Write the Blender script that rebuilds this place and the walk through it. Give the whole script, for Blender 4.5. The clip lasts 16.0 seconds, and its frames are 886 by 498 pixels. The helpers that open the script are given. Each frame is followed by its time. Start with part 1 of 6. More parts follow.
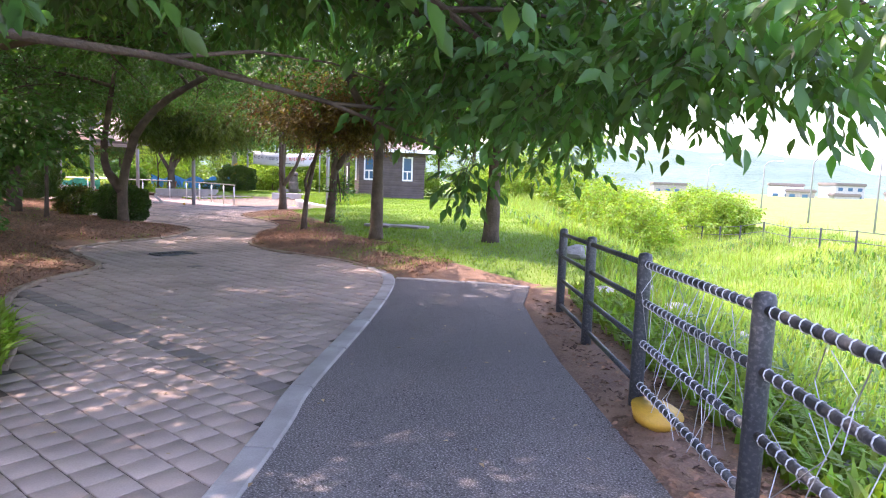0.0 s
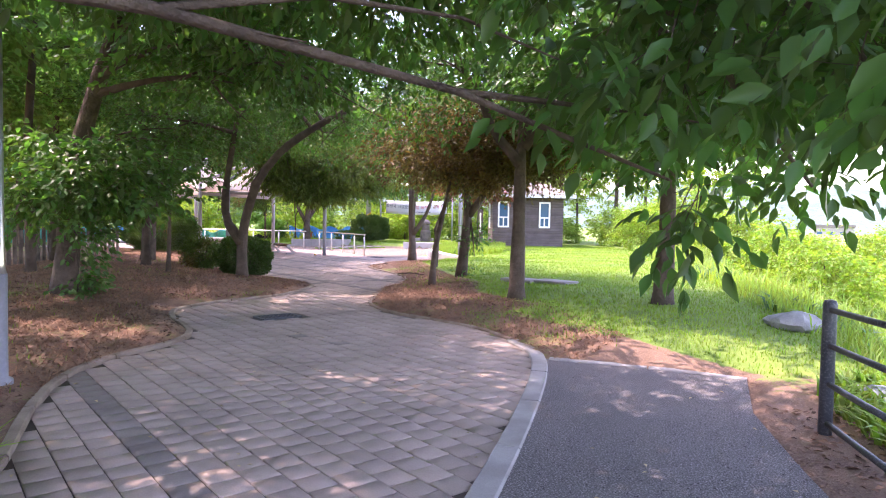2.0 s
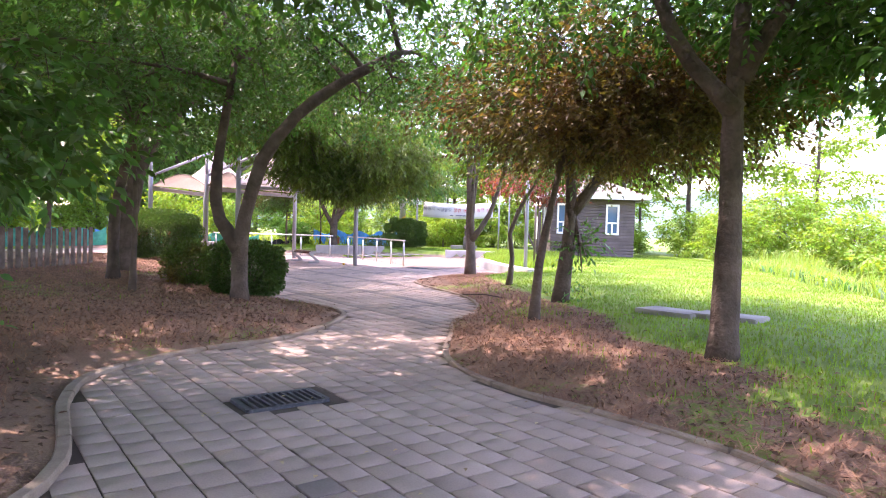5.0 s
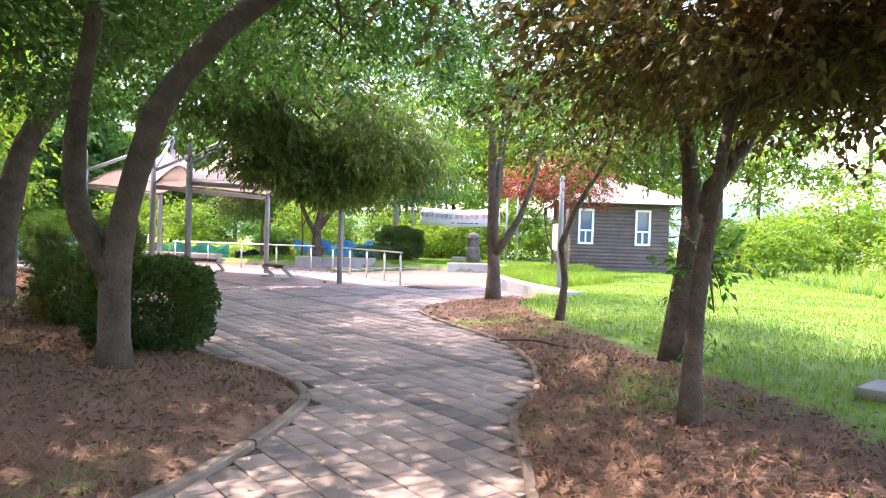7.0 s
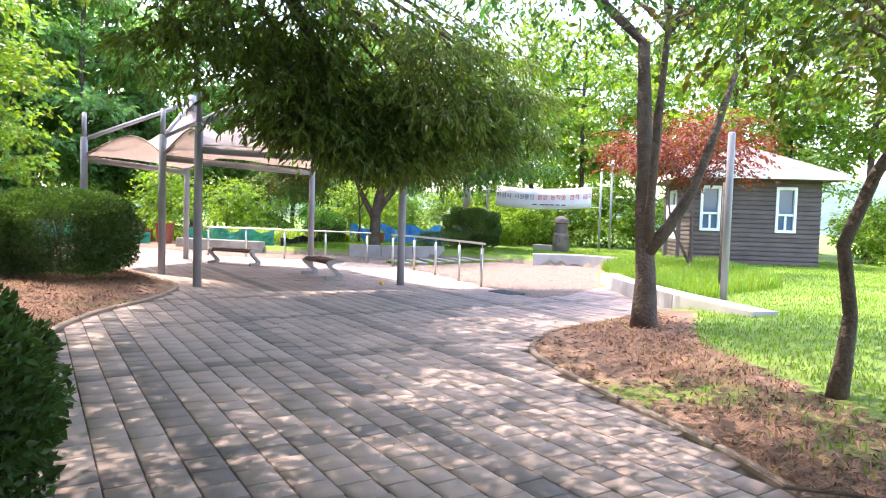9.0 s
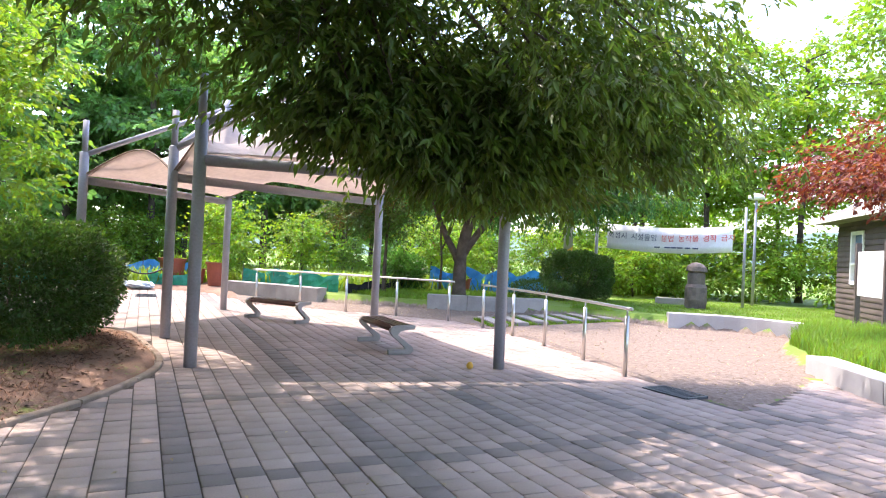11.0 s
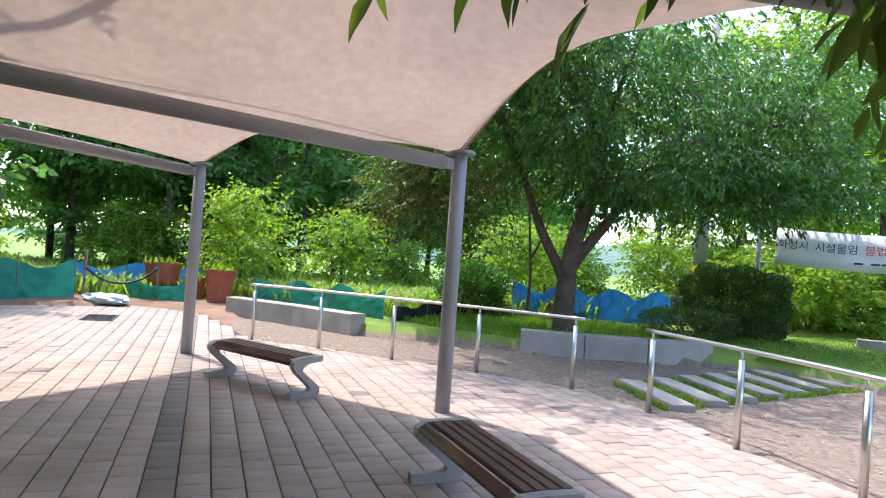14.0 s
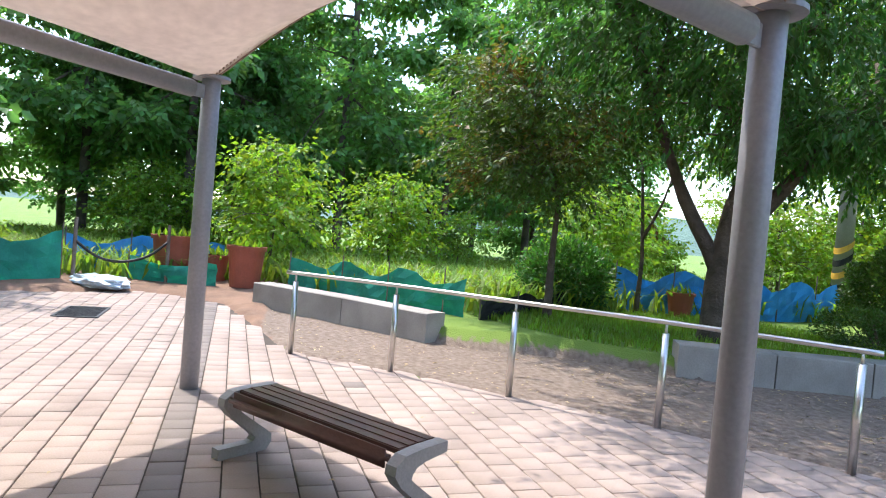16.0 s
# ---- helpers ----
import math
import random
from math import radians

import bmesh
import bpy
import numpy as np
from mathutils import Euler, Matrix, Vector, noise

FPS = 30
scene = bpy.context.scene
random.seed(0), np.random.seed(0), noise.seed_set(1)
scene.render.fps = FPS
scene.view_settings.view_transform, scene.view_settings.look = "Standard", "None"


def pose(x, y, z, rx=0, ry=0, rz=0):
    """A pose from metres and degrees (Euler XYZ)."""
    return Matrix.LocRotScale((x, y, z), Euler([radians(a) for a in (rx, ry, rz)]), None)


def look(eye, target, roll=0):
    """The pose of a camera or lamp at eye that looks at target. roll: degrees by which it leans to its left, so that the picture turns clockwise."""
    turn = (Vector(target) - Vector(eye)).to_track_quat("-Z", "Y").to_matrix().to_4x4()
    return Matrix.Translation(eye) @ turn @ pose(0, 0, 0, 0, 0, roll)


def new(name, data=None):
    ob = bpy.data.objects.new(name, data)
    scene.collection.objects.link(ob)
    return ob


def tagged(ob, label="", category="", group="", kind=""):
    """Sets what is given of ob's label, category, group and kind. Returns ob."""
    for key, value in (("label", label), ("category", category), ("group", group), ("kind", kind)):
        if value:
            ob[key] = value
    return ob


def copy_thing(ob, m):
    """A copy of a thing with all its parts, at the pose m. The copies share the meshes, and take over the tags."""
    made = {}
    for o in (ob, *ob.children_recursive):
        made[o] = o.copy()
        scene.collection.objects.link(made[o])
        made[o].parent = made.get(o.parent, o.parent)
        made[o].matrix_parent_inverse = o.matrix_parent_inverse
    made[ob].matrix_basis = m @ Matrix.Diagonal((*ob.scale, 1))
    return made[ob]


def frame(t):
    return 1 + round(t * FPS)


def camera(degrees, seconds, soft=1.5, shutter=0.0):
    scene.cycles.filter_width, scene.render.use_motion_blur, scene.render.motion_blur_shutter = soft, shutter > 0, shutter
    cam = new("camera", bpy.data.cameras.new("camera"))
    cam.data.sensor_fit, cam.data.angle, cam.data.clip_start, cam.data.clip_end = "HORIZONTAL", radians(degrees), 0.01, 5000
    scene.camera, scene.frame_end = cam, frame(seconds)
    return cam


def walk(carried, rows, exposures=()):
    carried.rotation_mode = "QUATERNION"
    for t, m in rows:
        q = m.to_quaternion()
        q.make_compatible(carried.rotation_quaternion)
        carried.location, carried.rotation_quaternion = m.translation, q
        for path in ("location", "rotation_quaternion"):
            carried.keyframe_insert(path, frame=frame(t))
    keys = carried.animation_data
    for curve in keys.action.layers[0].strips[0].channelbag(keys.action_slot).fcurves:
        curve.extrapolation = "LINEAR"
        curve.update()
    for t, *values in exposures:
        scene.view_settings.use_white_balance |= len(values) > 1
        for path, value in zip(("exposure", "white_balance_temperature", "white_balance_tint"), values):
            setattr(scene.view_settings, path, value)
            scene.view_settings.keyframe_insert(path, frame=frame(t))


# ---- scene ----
cam = camera(69.0, 16.0, soft=1.1)
PATH = [
    (0, (5.007, -1.224, 1.523), (3.622, 0.202, 1.304), 2.1),
    (0.5, (4.613, -0.866, 1.507), (3.113, 0.441, 1.294), 0.1),
    (1, (4.171, -0.487, 1.503), (2.628, 0.766, 1.29), 1.4),
    (1.5, (3.618, -0.068, 1.496), (2.042, 1.151, 1.315), 0.4),
    (2, (3.065, 0.205, 1.502), (1.408, 1.322, 1.417), 1.1),
    (2.5, (2.418, 0.478, 1.485), (0.701, 1.501, 1.413), 2.7),
    (3, (1.789, 0.604, 1.482), (0.053, 1.595, 1.407), 1.6),
    (3.5, (0.954, 0.83, 1.469), (-0.79, 1.808, 1.446), 0.9),
    (4, (0.134, 1.352, 1.403), (-1.608, 2.332, 1.348), -0.2),
    (4.5, (-0.796, 1.718, 1.356), (-2.519, 2.729, 1.265), 0.9),
    (4.7, (-1.162, 1.846, 1.343), (-2.876, 2.873, 1.263), 1.3),
    (6.8, (-5.286, 3.817, 1.306), (-6.931, 4.954, 1.271), 1.9),
    (7, (-5.677, 3.997, 1.308), (-7.361, 5.076, 1.275), 1.8),
    (7.5, (-6.704, 4.447, 1.3), (-8.444, 5.431, 1.236), 1.0),
    (8, (-7.872, 4.87, 1.269), (-9.619, 5.842, 1.207), -0.7),
    (8.2, (-8.31, 5.1, 1.309), (-10.061, 6.061, 1.232), 0.4),
    (10.3, (-12.516, 6.912, 1.424), (-14.333, 7.745, 1.356), 1.9),
    (10.5, (-12.984, 7.082, 1.457), (-14.82, 7.874, 1.414), 1.9),
    (11, (-14.074, 7.43, 1.464), (-15.957, 8.102, 1.484), 2.7),
    (11.5, (-15.121, 7.734, 1.451), (-17.041, 8.29, 1.492), 2.4),
    (12, (-16.258, 8.096, 1.447), (-18.197, 8.582, 1.506), 1.6),
    (12.5, (-17.226, 8.279, 1.478), (-19.175, 8.728, 1.513), 1.8),
    (13, (-18.181, 8.48, 1.497), (-20.146, 8.85, 1.533), 3.2),
    (13.5, (-19.22, 8.604, 1.493), (-21.188, 8.958, 1.529), 3.8),
    (14, (-20.261, 8.743, 1.487), (-22.195, 9.252, 1.523), 4.1),
    (14.5, (-21.265, 8.727, 1.455), (-23.129, 9.452, 1.483), 5.1),
    (15, (-22.097, 8.631, 1.464), (-23.963, 9.351, 1.477), 4.6),
    (15.5, (-22.988, 8.575, 1.452), (-24.902, 9.156, 1.424), 4.4),
    (16, (-23.873, 8.509, 1.478), (-25.823, 8.948, 1.423), 4.9),
]

walk(cam, [(t, look(eye, target, roll)) for t, eye, target, roll in PATH], [(0.0, 2.95, 7000, 36), (3.5, 3.35, 7000, 46), (8.0, 3.15, 7000, 24), (11.0, 2.8, 6800, 20), (13.5, 2.45, 6500, 12), (16.0, 2.25, 6400, 10)])

# ---- light ----
SUN_AZ, SUN_EL = radians(214.0), radians(66.0)      # where the sun stands: angle from +x, height
world = bpy.data.worlds.new("sky")
scene.world = world
world.use_nodes = True
wn = world.node_tree.nodes
sky = wn.new("ShaderNodeTexSky")
sky.sky_type, sky.sun_disc = "NISHITA", False
sky.sun_elevation, sky.sun_rotation = SUN_EL, radians(90.0) - SUN_AZ
sky.dust_density, sky.air_density = 1.5, 1.0
wn["Background"].inputs["Strength"].default_value = 0.15
world.node_tree.links.new(sky.outputs[0], wn["Background"].inputs["Color"])
sun = new("sun", bpy.data.lights.new("sun", "SUN"))
sun.data.energy, sun.data.angle, sun.data.color = 1.35, radians(0.6), (1.0, 0.95, 0.86)
SUN_DIR = Vector((math.cos(SUN_EL) * math.cos(SUN_AZ), math.cos(SUN_EL) * math.sin(SUN_AZ), math.sin(SUN_EL)))
sun.matrix_world = look(SUN_DIR * 60, (0, 0, 0))


# ---- materials ----
def material(name, base, second=None, rough=0.8, metal=0.0, scale=6.0, fine=60.0, bump=0.2, bump_dist=0.01, spec=0.4,
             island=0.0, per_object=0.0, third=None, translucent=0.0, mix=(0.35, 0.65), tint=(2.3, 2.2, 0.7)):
    """A procedural surface: two colours mixed by coarse noise, fine grain, bump; optional change per piece."""
    m = bpy.data.materials.new(name)
    m.use_nodes = True
    n, link = m.node_tree.nodes, m.node_tree.links.new
    b = n["Principled BSDF"]
    b.inputs["Roughness"].default_value, b.inputs["Metallic"].default_value = rough, metal
    b.inputs["Specular IOR Level"].default_value = spec
    co = n.new("ShaderNodeTexCoord")
    second = second or tuple(c * 0.75 for c in base)
    n1 = n.new("ShaderNodeTexNoise")
    n1.inputs["Scale"].default_value, n1.inputs["Detail"].default_value = scale, 4
    link(co.outputs["Object"], n1.inputs["Vector"])
    r1 = n.new("ShaderNodeValToRGB")
    r1.color_ramp.elements[0].position, r1.color_ramp.elements[1].position = mix
    r1.color_ramp.elements[0].color, r1.color_ramp.elements[1].color = (*base, 1), (*second, 1)
    link(n1.outputs["Fac"], r1.inputs["Fac"])
    n2 = n.new("ShaderNodeTexNoise")
    n2.inputs["Scale"].default_value, n2.inputs["Detail"].default_value = fine, 3
    link(co.outputs["Object"], n2.inputs["Vector"])
    col = r1.outputs["Color"]
    if third:
        r3 = n.new("ShaderNodeValToRGB")
        r3.color_ramp.elements[0].position, r3.color_ramp.elements[1].position = 0.5, 0.68
        r3.color_ramp.elements[0].color, r3.color_ramp.elements[1].color = (0, 0, 0, 1), (1, 1, 1, 1)
        link(n2.outputs["Fac"], r3.inputs["Fac"])
        mx = n.new("ShaderNodeMixRGB")
        mx.inputs["Color2"].default_value = (*third, 1)
        link(r3.outputs["Color"], mx.inputs["Fac"])
        link(col, mx.inputs["Color1"])
        col = mx.outputs["Color"]
    hsv = n.new("ShaderNodeHueSaturation")
    link(col, hsv.inputs["Color"])
    mr = n.new("ShaderNodeMapRange")
    mr.inputs["To Min"].default_value, mr.inputs["To Max"].default_value = 0.8, 1.2
    link(n2.outputs["Fac"], mr.inputs["Value"])
    val = mr.outputs["Result"]
    for amount, kind, socket in ((island, "ShaderNodeNewGeometry", "Random Per Island"), (per_object, "ShaderNodeObjectInfo", "Random")):
        if amount:
            g = n.new(kind)
            q = n.new("ShaderNodeMapRange")
            q.inputs["To Min"].default_value, q.inputs["To Max"].default_value = 1 - amount, 1 + amount
            link(g.outputs[socket], q.inputs["Value"])
            mu = n.new("ShaderNodeMath")
            mu.operation = "MULTIPLY"
            link(val, mu.inputs[0])
            link(q.outputs["Result"], mu.inputs[1])
            val = mu.outputs["Value"]
            if translucent:
                qh = n.new("ShaderNodeMapRange")
                qh.inputs["To Min"].default_value, qh.inputs["To Max"].default_value = 0.475, 0.525
                link(g.outputs[socket], qh.inputs["Value"])
                link(qh.outputs["Result"], hsv.inputs["Hue"])
    link(val, hsv.inputs["Value"])
    link(hsv.outputs["Color"], b.inputs["Base Color"])
    bp = n.new("ShaderNodeBump")
    bp.inputs["Strength"].default_value, bp.inputs["Distance"].default_value = bump, bump_dist
    link(n2.outputs["Fac"], bp.inputs["Height"])
    link(bp.outputs["Normal"], b.inputs["Normal"])
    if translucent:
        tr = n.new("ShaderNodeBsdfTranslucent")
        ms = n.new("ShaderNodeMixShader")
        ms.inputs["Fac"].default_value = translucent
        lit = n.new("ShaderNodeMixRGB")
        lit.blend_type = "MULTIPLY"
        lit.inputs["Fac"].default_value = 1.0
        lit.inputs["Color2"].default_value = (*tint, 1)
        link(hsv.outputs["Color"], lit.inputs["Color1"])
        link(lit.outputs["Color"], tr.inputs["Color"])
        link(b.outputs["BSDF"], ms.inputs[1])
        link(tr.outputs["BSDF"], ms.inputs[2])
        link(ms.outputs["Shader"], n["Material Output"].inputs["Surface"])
    return m


PAVER = material("concrete_paver", (0.385, 0.30, 0.262), (0.295, 0.23, 0.20), 0.85, scale=1.3, fine=90, bump=0.25, bump_dist=0.004, island=0.08, per_object=0.08)
PAVER_DARK = material("dark_paver", (0.225, 0.185, 0.168), (0.172, 0.145, 0.132), 0.85, scale=1.3, fine=90, bump=0.25, bump_dist=0.004, island=0.12, per_object=0.12)
JOINT = material("joint_sand", (0.10, 0.08, 0.065), (0.06, 0.048, 0.04), 0.95, scale=3, fine=120)
KERB = material("kerb_stone", (0.36, 0.34, 0.33), (0.26, 0.24, 0.23), 0.85, scale=3, fine=110, bump=0.3, bump_dist=0.004)
EDGING = material("edging_stone", (0.30, 0.24, 0.19), (0.20, 0.15, 0.115), 0.9, scale=4, fine=80, bump=0.4)
ASPHALT = material("asphalt", (0.125, 0.112, 0.110), (0.095, 0.085, 0.084), 0.85, scale=0.9, fine=88, bump=0.9, bump_dist=0.010, third=(0.32, 0.295, 0.29))
BARK = material("bark", (0.135, 0.10, 0.08), (0.075, 0.055, 0.045), 0.95, scale=5, fine=28, bump=0.9, bump_dist=0.025)
BARK_PALE = material("pale_bark", (0.24, 0.19, 0.16), (0.13, 0.10, 0.085), 0.95, scale=5, fine=28, bump=0.9, bump_dist=0.02)
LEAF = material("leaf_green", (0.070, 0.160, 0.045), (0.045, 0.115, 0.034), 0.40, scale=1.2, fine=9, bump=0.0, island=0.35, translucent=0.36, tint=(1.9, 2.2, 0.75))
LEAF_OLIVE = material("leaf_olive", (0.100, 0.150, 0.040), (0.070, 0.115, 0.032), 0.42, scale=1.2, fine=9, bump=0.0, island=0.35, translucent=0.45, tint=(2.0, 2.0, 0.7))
LEAF_DARK = material("leaf_dark", (0.055, 0.115, 0.032), (0.040, 0.085, 0.026), 0.40, scale=1.2, fine=9, bump=0.0, island=0.3, translucent=0.3)
LEAF_LIGHT = material("leaf_light", (0.17, 0.27, 0.04), (0.11, 0.20, 0.03), 0.5, scale=1.2, fine=9, bump=0.0, island=0.3, translucent=0.45)
LEAF_RED = material("leaf_red", (0.19, 0.035, 0.03), (0.12, 0.03, 0.025), 0.5, scale=1.2, fine=9, bump=0.0, island=0.35, translucent=0.35)
LEAF_BROWN = material("leaf_purple_brown", (0.13, 0.075, 0.04), (0.085, 0.085, 0.035), 0.5, scale=1.5, fine=9, bump=0.0, island=0.35, translucent=0.35)
LEAF_MIX = material("leaf_green_rust", (0.06, 0.115, 0.03), (0.15, 0.075, 0.03), 0.5, scale=0.9, fine=9, bump=0.0, island=0.3, translucent=0.35, mix=(0.5, 0.7))
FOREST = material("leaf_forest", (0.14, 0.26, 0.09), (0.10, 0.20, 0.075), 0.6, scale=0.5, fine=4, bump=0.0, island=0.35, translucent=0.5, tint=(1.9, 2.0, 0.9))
GRASS = material("grass_blade", (0.15, 0.25, 0.035), (0.10, 0.19, 0.028), 0.6, scale=0.6, fine=6, bump=0.0, island=0.3, translucent=0.4)
REED = material("reed_blade", (0.19, 0.28, 0.06), (0.13, 0.22, 0.045), 0.6, scale=0.4, fine=6, bump=0.0, island=0.3, translucent=0.4)
LITTER = material("dead_needles", (0.30, 0.165, 0.10), (0.19, 0.10, 0.065), 0.9, scale=3, fine=30, bump=0.0, island=0.4)
STEEL_GREY = material("grey_painted_steel", (0.30, 0.30, 0.33), (0.26, 0.26, 0.29), 0.45, 0.1, scale=2, fine=40, bump=0.05)
STEEL_DARK = material("dark_painted_steel", (0.055, 0.062, 0.075), (0.04, 0.045, 0.055), 0.5, 0.1, scale=6, fine=60, bump=0.15, third=(0.10, 0.105, 0.115))
STAINLESS = material("stainless_steel", (0.62, 0.60, 0.58), (0.52, 0.50, 0.48), 0.28, 1.0, scale=3, fine=90, bump=0.02)
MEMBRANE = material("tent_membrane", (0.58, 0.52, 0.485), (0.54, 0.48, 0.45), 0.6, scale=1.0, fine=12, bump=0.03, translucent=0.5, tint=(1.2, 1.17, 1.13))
ROPE = material("edge_rope", (0.30, 0.22, 0.17), None, 0.8, scale=8)
BENCH_WOOD = material("bench_slat_wood", (0.15, 0.07, 0.052), (0.10, 0.05, 0.042), 0.36, scale=3, fine=30, bump=0.2, island=0.1)
BENCH_LEG = material("cast_bench_leg", (0.34, 0.32, 0.31), (0.27, 0.255, 0.25), 0.55, 0.2, scale=4, fine=70, bump=0.15)
CONCRETE = material("concrete", (0.36, 0.33, 0.30), (0.26, 0.235, 0.215), 0.9, scale=2, fine=60, bump=0.3, bump_dist=0.006)
GRANITE = material("granite_slab", (0.45, 0.44, 0.43), (0.36, 0.35, 0.345), 0.8, scale=2, fine=140, bump=0.15)
SIDING = material("brown_siding", (0.12, 0.092, 0.085), (0.085, 0.066, 0.062), 0.75, scale=2, fine=25, bump=0.2, per_object=0.15)
SHINGLE = material("roof_shingle", (0.22, 0.19, 0.17), (0.15, 0.13, 0.12), 0.9, scale=3, fine=40, bump=0.3)
WHITE = material("white_paint", (0.80, 0.80, 0.78), (0.72, 0.72, 0.70), 0.5, scale=2, fine=50, bump=0.03)
BANNER_CLOTH = material("banner_cloth", (0.78, 0.78, 0.82), (0.70, 0.70, 0.76), 0.7, scale=1.5, fine=30, bump=0.05)
INK_BLUE = material("banner_ink_blue", (0.05, 0.06, 0.16), None, 0.7)
INK_RED = material("banner_ink_red", (0.70, 0.06, 0.05), None, 0.7)
STONE = material("carved_basalt", (0.19, 0.155, 0.135), (0.115, 0.095, 0.085), 0.95, scale=5, fine=45, bump=0.9, bump_dist=0.02)
POT = material("red_plastic_pot", (0.33, 0.085, 0.05), (0.26, 0.07, 0.045), 0.5, scale=3, fine=40)
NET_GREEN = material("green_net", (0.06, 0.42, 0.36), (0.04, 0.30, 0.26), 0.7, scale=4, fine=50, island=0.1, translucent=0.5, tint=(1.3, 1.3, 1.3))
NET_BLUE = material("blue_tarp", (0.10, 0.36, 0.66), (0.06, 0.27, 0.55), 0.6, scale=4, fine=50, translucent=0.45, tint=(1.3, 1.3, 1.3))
BLACK_CLOTH = material("black_mulch_cloth", (0.02, 0.02, 0.022), None, 0.8, scale=4)
PLASTIC_WHITE = material("crumpled_white_plastic", (0.62, 0.66, 0.70), (0.30, 0.42, 0.55), 0.4, scale=9, fine=30)
YELLOW = material("yellow_plastic", (0.62, 0.36, 0.05), (0.50, 0.27, 0.04), 0.5, scale=5)
BLACK = material("black_paint", (0.015, 0.015, 0.015), None, 0.5)
ROCK = material("stream_rock", (0.42, 0.41, 0.40), (0.28, 0.27, 0.27), 0.9, scale=2, fine=25, bump=0.6, bump_dist=0.03, per_object=0.2)
WIRE = material("galvanised_wire", (0.45, 0.46, 0.48), None, 0.4, 0.8)
GLASS = bpy.data.materials.new("window_glass")
GLASS.use_nodes = True
GLASS.node_tree.nodes["Principled BSDF"].inputs["Base Color"].default_value = (0.05, 0.12, 0.2, 1)
GLASS.node_tree.nodes["Principled BSDF"].inputs["Roughness"].default_value = 0.05
HILL = material("far_woods", (0.10, 0.16, 0.12), (0.07, 0.12, 0.10), 1.0, scale=0.03, fine=0.3, bump=1.0, bump_dist=2.0)


# ---- mesh helpers ----
def mesh_arrays(name, verts, faces, mat):
    """A mesh from arrays of corners (n, 3) and faces (m, k)."""
    verts, faces = np.asarray(verts, np.float32), np.asarray(faces, np.int32)
    me = bpy.data.meshes.new(name)
    k = faces.shape[1]
    me.vertices.add(len(verts))
    me.vertices.foreach_set("co", verts.ravel())
    me.loops.add(faces.size)
    me.loops.foreach_set("vertex_index", faces.ravel())
    me.polygons.add(len(faces))
    me.polygons.foreach_set("loop_start", np.arange(0, faces.size, k, dtype=np.int32))
    me.polygons.foreach_set("loop_total", np.full(len(faces), k, np.int32))
    me.update(calc_edges=True)
    me.validate()
    me.materials.append(mat)
    return me


def part(name, bm, mat, parent=None, label="", smooth=False):
    """One bmesh as one mesh object, under a thing or a part."""
    me = bpy.data.meshes.new(name)
    bm.to_mesh(me)
    bm.free()
    me.materials.append(mat)
    if smooth:
        me.polygons.foreach_set("use_smooth", [True] * len(me.polygons))
    ob = new(name, me)
    ob.parent = parent
    if label:
        ob["label"] = label
    return ob


def thing(name, at, label, category, group="", turn=0.0):
    ob = new(name)
    ob.matrix_world = pose(*at, 0, 0, turn)
    ob.empty_display_size = 0.2
    return tagged(ob, label, category, group)


def box(bm, centre, size, turn=None, bevel=0.0):
    r = bmesh.ops.create_cube(bm, size=1.0)
    m = Matrix.Translation(centre) @ (turn if turn else Matrix.Identity(4)) @ Matrix.Diagonal((*size, 1))
    bmesh.ops.transform(bm, matrix=m, verts=r["verts"])
    if bevel:
        edges = {e for v in r["verts"] for e in v.link_edges}
        bmesh.ops.bevel(bm, geom=list(edges), offset=bevel, segments=2, affect="EDGES")
    return bm


def tube(bm, points, radii, sides=8, cap=True):
    """A round tube through points, with a radius at each."""
    pts = [Vector(p) for p in points]
    rings, up = [], Vector((0.31, 0.95, 0.05)).normalized()
    for i, p in enumerate(pts):
        d = (pts[min(i + 1, len(pts) - 1)] - pts[max(i - 1, 0)]).normalized()
        a = d.cross(up)
        if a.length < 0.05:
            a = d.cross(Vector((1, 0, 0)))
        a.normalize()
        b = d.cross(a)
        rings.append([bm.verts.new(p + (a * math.cos(2 * math.pi * k / sides) + b * math.sin(2 * math.pi * k / sides)) * radii[i]) for k in range(sides)])
    for r0, r1 in zip(rings, rings[1:]):
        for k in range(sides):
            bm.faces.new((r0[k], r0[(k + 1) % sides], r1[(k + 1) % sides], r1[k]))
    if cap:
        bm.faces.new(rings[0][::-1])
        bm.faces.new(rings[-1])
    return bm


def smooth_line(points, step=0.25):
    """Points along a smooth curve through the given ones."""
    p = [Vector(q) for q in points]
    p = [p[0] * 2 - p[1], *p, p[-1] * 2 - p[-2]]
    out = []
    for a, b, c, d in zip(p, p[1:], p[2:], p[3:]):
        k = max(1, int((c - b).length / step))
        for i in range(k):
            t = i / k
            out.append(0.5 * (2 * b + (c - a) * t + (2 * a - 5 * b + 4 * c - d) * t * t + (3 * b - a - 3 * c + d) * t ** 3))
    return out + [p[-2]]


def inside(poly, x, y):
    """Whether each point lies in the polygon (arrays)."""
    x, y = np.asarray(x, float), np.asarray(y, float)
    res = np.zeros(x.shape, bool)
    n = len(poly)
    for i in range(n):
        (x0, y0), (x1, y1) = poly[i], poly[(i + 1) % n]
        if y0 == y1:
            continue
        res ^= ((y0 > y) != (y1 > y)) & (x < (x1 - x0) * (y - y0) / (y1 - y0) + x0)
    return res


